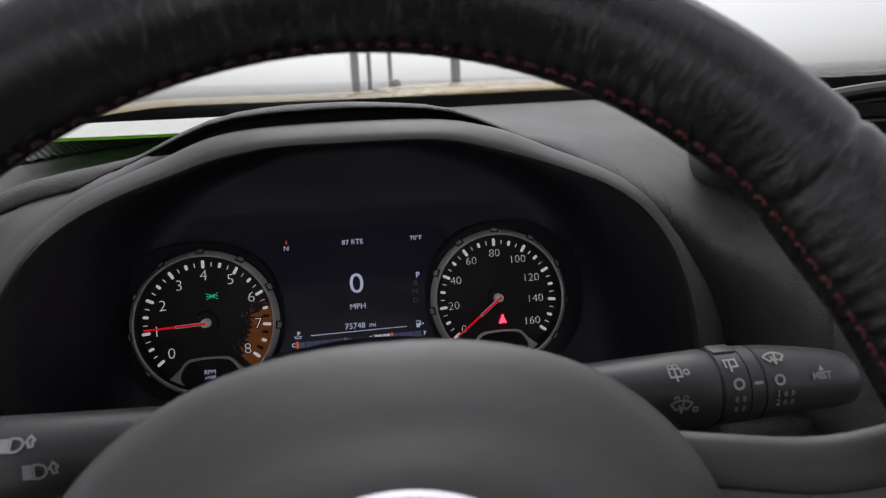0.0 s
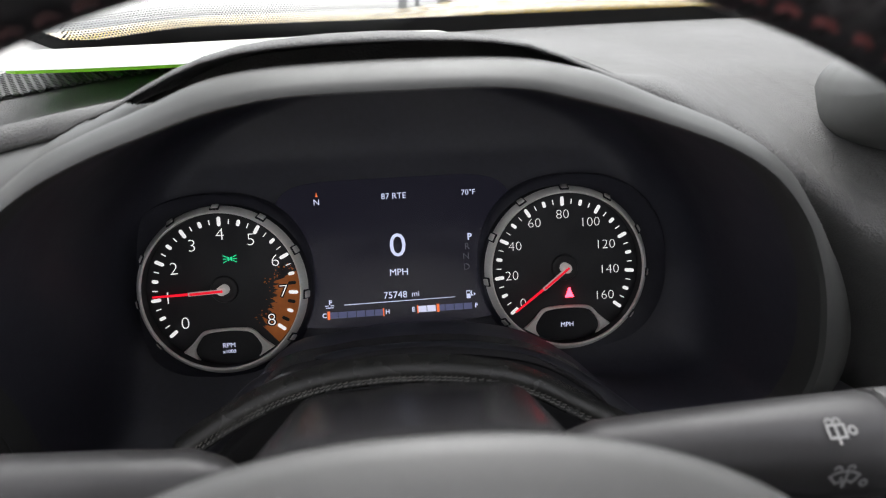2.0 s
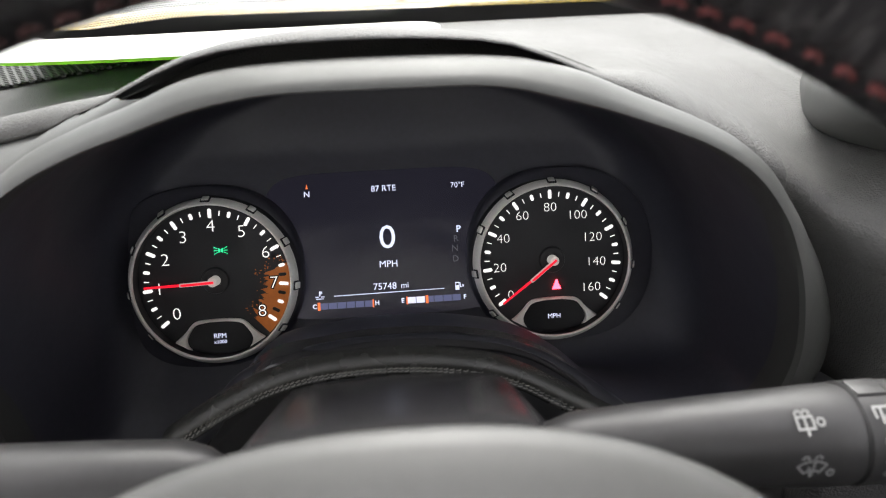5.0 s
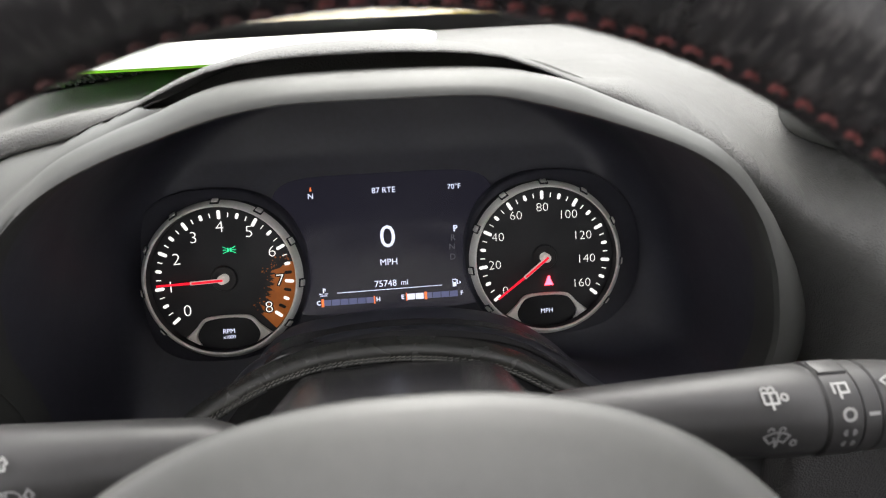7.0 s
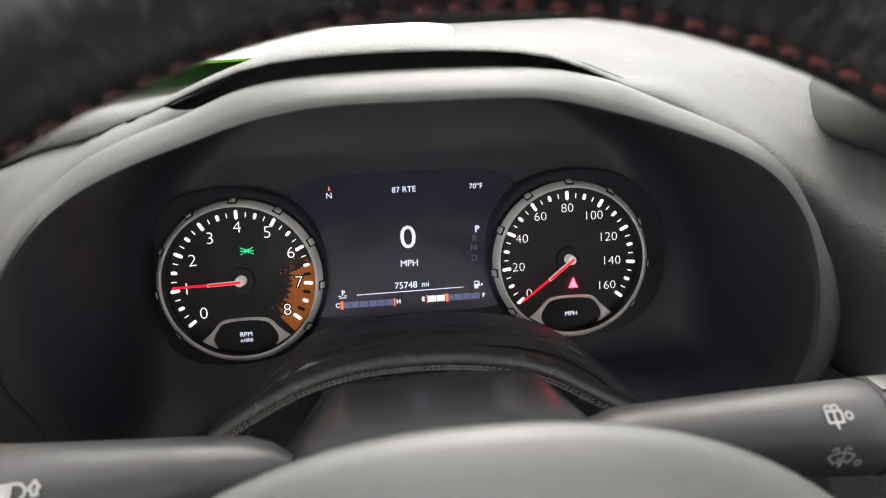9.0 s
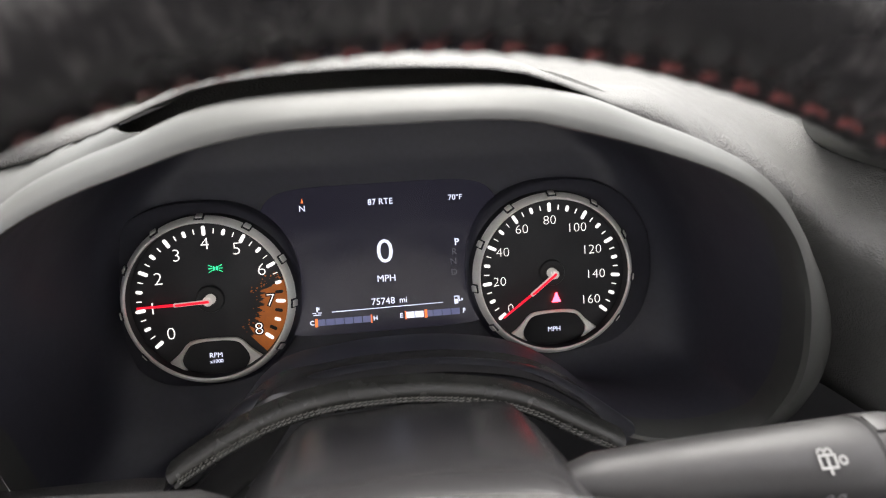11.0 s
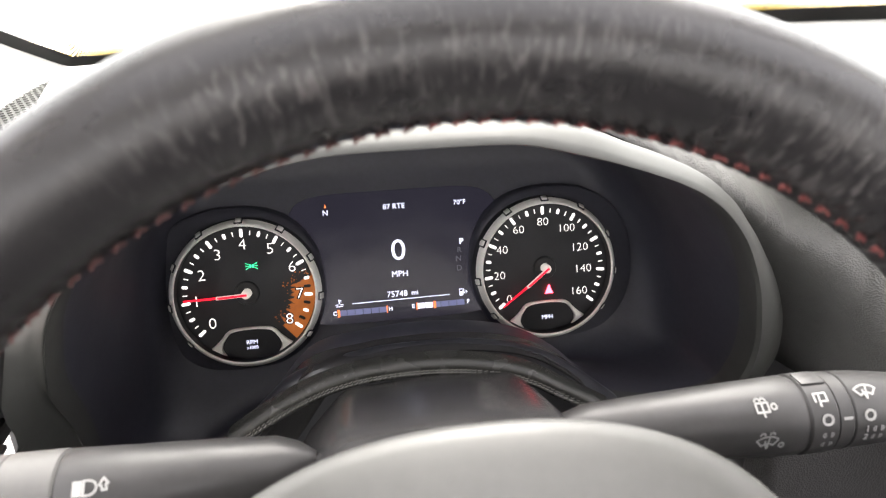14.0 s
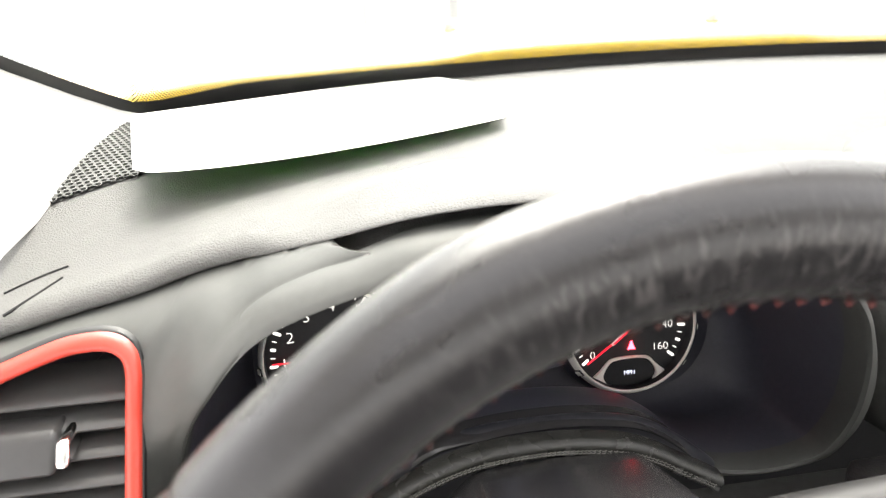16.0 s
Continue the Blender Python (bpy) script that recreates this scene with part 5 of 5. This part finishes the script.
def ws(x, s):
    """A point of the glass: s metres up from its foot."""
    lean = 1 - .16 * s
    xx = .37 + (x - .37) * lean
    return Vector((xx, y_ws(x) + .006 - s * math.cos(RAKE), 1.130 + s * math.sin(RAKE)))


gx = [-.45 + i * .02 for i in range(81)]
pb = loft([[WI @ ws(x, s) for x in gx] for s in (0, .02, .1, .25, .45, .65)], False)
pane = part("pane", pb, M_GLASS, screen)
if pane.data.polygons[0].normal.y > 0:
    pane.data.flip_normals()


def s_foot(x):
    """How far up the glass its trimmed edge runs at the side."""
    d = max(0, -.246 - x)
    return .65 * d + 1.22 * d * d


def band(x):
    """How wide the solid black edge is."""
    f = min(max((x + .255) / .10, 0), 1)
    return .011 + .010 * f * f * (3 - 2 * f)


part("border", loft([[WI @ (ws(x, s_foot(x) + (s if s < 0 else band(x) * s)) + Vector((0, -.0015, -.0015))) for x in gx] for s in (-.004, .5, 1)], False), M_FRITSHADE, screen, "solid black lower edge")


def dots():
    bm = bmesh.new()
    rows = 11
    for j in range(rows):
        r0 = .0010 * (1 - .05 * j)
        for i in range(585):
            x = -.33 + i * .0022 + (.0011 if j % 2 else 0)
            c = ws(x, s_foot(x) + band(x) + .0006 + j * .00185)
            r = r0 * (.45 if x < -.25 else 1)
            u = (ws(x + .001, 0) - ws(x, 0)).normalized()
            v = Vector((0, -math.cos(RAKE), math.sin(RAKE)))
            bm.faces.new([bm.verts.new(WI @ (c + Vector((0, -.0015, -.0015)) + r * (math.cos(k * 1.0472) * u + math.sin(k * 1.0472) * v))) for k in range(6)])
    return bm


tagged(part("dots", dots(), M_FRITSHADE, screen, smooth=False), kind="stuff")

# ---- car body in front ----
bonnet = thing("car_bonnet", pose(.37, .9, 1.1), "glossy yellow car bonnet outside the windscreen", "car bonnet")
BI = pose(.37, .9, 1.1).inverted()


# height of the rear crease across the car, with the raised middle of the bonnet
CREST = ([-.40, -.31, -.19, -.08, .01, .045, .084, .209, .402, .52, .565, .67, .9, 1.14], [1.133, 1.140, 1.1488, 1.1488, 1.1490, 1.1505, 1.1555, 1.1570, 1.1545, 1.1525, 1.1475, 1.143, 1.135, 1.11])


def hood():
    rows = []
    for y, z in ((.440, 1.108), (.436, 1.118), (.438, 1.130), (.444, 1.141), (.456, 1.149), (.485, 1.155), (.53, 1.160), (.60, 1.163), (.75, 1.166), (1.0, 1.160), (1.25, 1.145), (1.4, 1.11), (1.44, 1.02)):
        row = []
        for i in range(78):
            x = -.40 + i * .02
            row.append(BI @ Vector((x, y - .46 * (x - .37) ** 2 * max(0, 1 - (y - .43) / .4), interp(x, *CREST) + z - 1.150)))
        rows.append(row)
    return loft(rows, False)


part("panel", hood(), M_YELLOW, bonnet)
for x in (.079, .471):
    bm = revolve([(.0001, -.009), (.005, -.0085), (.008, -.006), (.009, -.002), (.010, .003)], 20)
    part("washer_nozzle", bm, M_POST, bonnet, "small grey washer nozzle", m=BI @ Matrix.Translation((x, .58, 1.169)) @ Matrix.Rotation(radians(-90), 4, "X"))
cowl = thing("cowl", pose(.37, .42, 1.1), "black plastic cowl below the windscreen", "cowl")
CI = pose(.37, .42, 1.1).inverted()
rows = []
for dy, z in ((.004, 1.118), (.02, 1.122), (.05, 1.118), (.085, 1.11)):
    rows.append([CI @ Vector((x, y_ws(x) + dy, z)) for x in gx])
part("cover", loft(rows, False), M_COWL, cowl)
part("bracket", box(-.134, -.078, -.02, .004, .022, .041, .003, 2), M_METAL, cowl, "grey metal bracket")

# ---- cabin shell ----
def setting(name, bm, material, label):
    return tagged(part(name, bm, material), label, "setting", kind="structure")


setting("floor", box(-.62, 1.36, -1.9, .3, .28, .32), M_CARPET, "dark carpeted car floor")
# The gap left in the roof is added to brighten faces turned to the driver.
roof = bmesh.new()
for y0, y1, x0, x1 in ((-1.9, -.75, -.60, 1.34), (-.25, -.13, -.60, 1.34), (-.75, -.25, -.60, -.38), (-.75, -.25, 1.12, 1.34)):
    box(x0, x1, y0, y1, 1.585, 1.62, bm=roof)
setting("ceiling", roof, M_HEAD, "unseen pale cloth headliner with an opening added for fill light")
setting("wall_rear", box(-.62, 1.36, -1.94, -1.9, .3, .86), M_DOOR, "dark rear of the cabin")
# Unseen wall kept low so that daylight reaches the dash from the left.
setting("wall_left", box(-.46, -.42, -1.9, .20, .3, .74, .01, 2), M_DOOR, "unseen dark side wall, cut low to let in light")
setting("wall_right", box(1.18, 1.22, -1.9, .20, .3, .95, .01, 2), M_DOOR, "dark plastic door panel below the window")
setting("wall_front", box(-.45, 1.2, .30, .33, .3, 1.10), M_DOOR, "dark bulkhead behind the dashboard")


def pillar(s):
    """The pale trim between the windscreen's side edge and the end of the dash."""
    a = [ws(x, s_foot(x) - .003) for x in (-.240, -.26, -.285, -.315, -.35, -.39, -.43)]
    b = [Vector(p) for p in ((-.247, .182, 1.123), (-.257, .13, 1.120), (-.265, .065, 1.112), (-.269, -.02, 1.103), (-.276, -.09, 1.080), (-.30, -.16, 1.07), (-.34, -.24, 1.06))]
    b = [Vector((p.x, p.y, p.z - .012)) for p in b]
    rows = []
    for f in (0, .2, .4, .6, .8, 1.0):
        row = []
        for p, q in zip(a, b):
            v = p.lerp(q, f)
            v += Vector((.010, -.004, -.002)) * math.sin(f * math.pi)
            row.append((.37 + s * (v.x - .37), v.y, v.z))
        rows.append(row)
    bm = loft(rows, False)
    bmesh.ops.recalc_face_normals(bm, faces=bm.faces)
    bmesh.ops.solidify(bm, geom=bm.faces[:], thickness=.004)
    return bm


for s in (1, -1):
    setting("trim", pillar(s), M_PILLAR, "pale grey windscreen post trim")

# ---- outside ----
bm = bmesh.new()
bmesh.ops.create_grid(bm, x_segments=8, y_segments=8, size=200)
tagged(part("ground", bm, M_GROUND), "pale concrete yard", "ground", kind="structure")
setting("backdrop", box(-9, 14, 12.0, 12.3, 0, 1.45, .03, 2), M_WALLW, "low white wall across the yard")
for x, y, w in ((.17, 9.0, .055), (.37, 9.2, .03), (.68, 9.5, .03), (1.55, 9.0, .06)):
    p = tagged(part("post", box(-w, w, -w, w, 0, 3.6, .01, 2), M_POST), "slim grey post standing in the yard", "post", "posts in the yard")
    p.location = (x, y, 0)
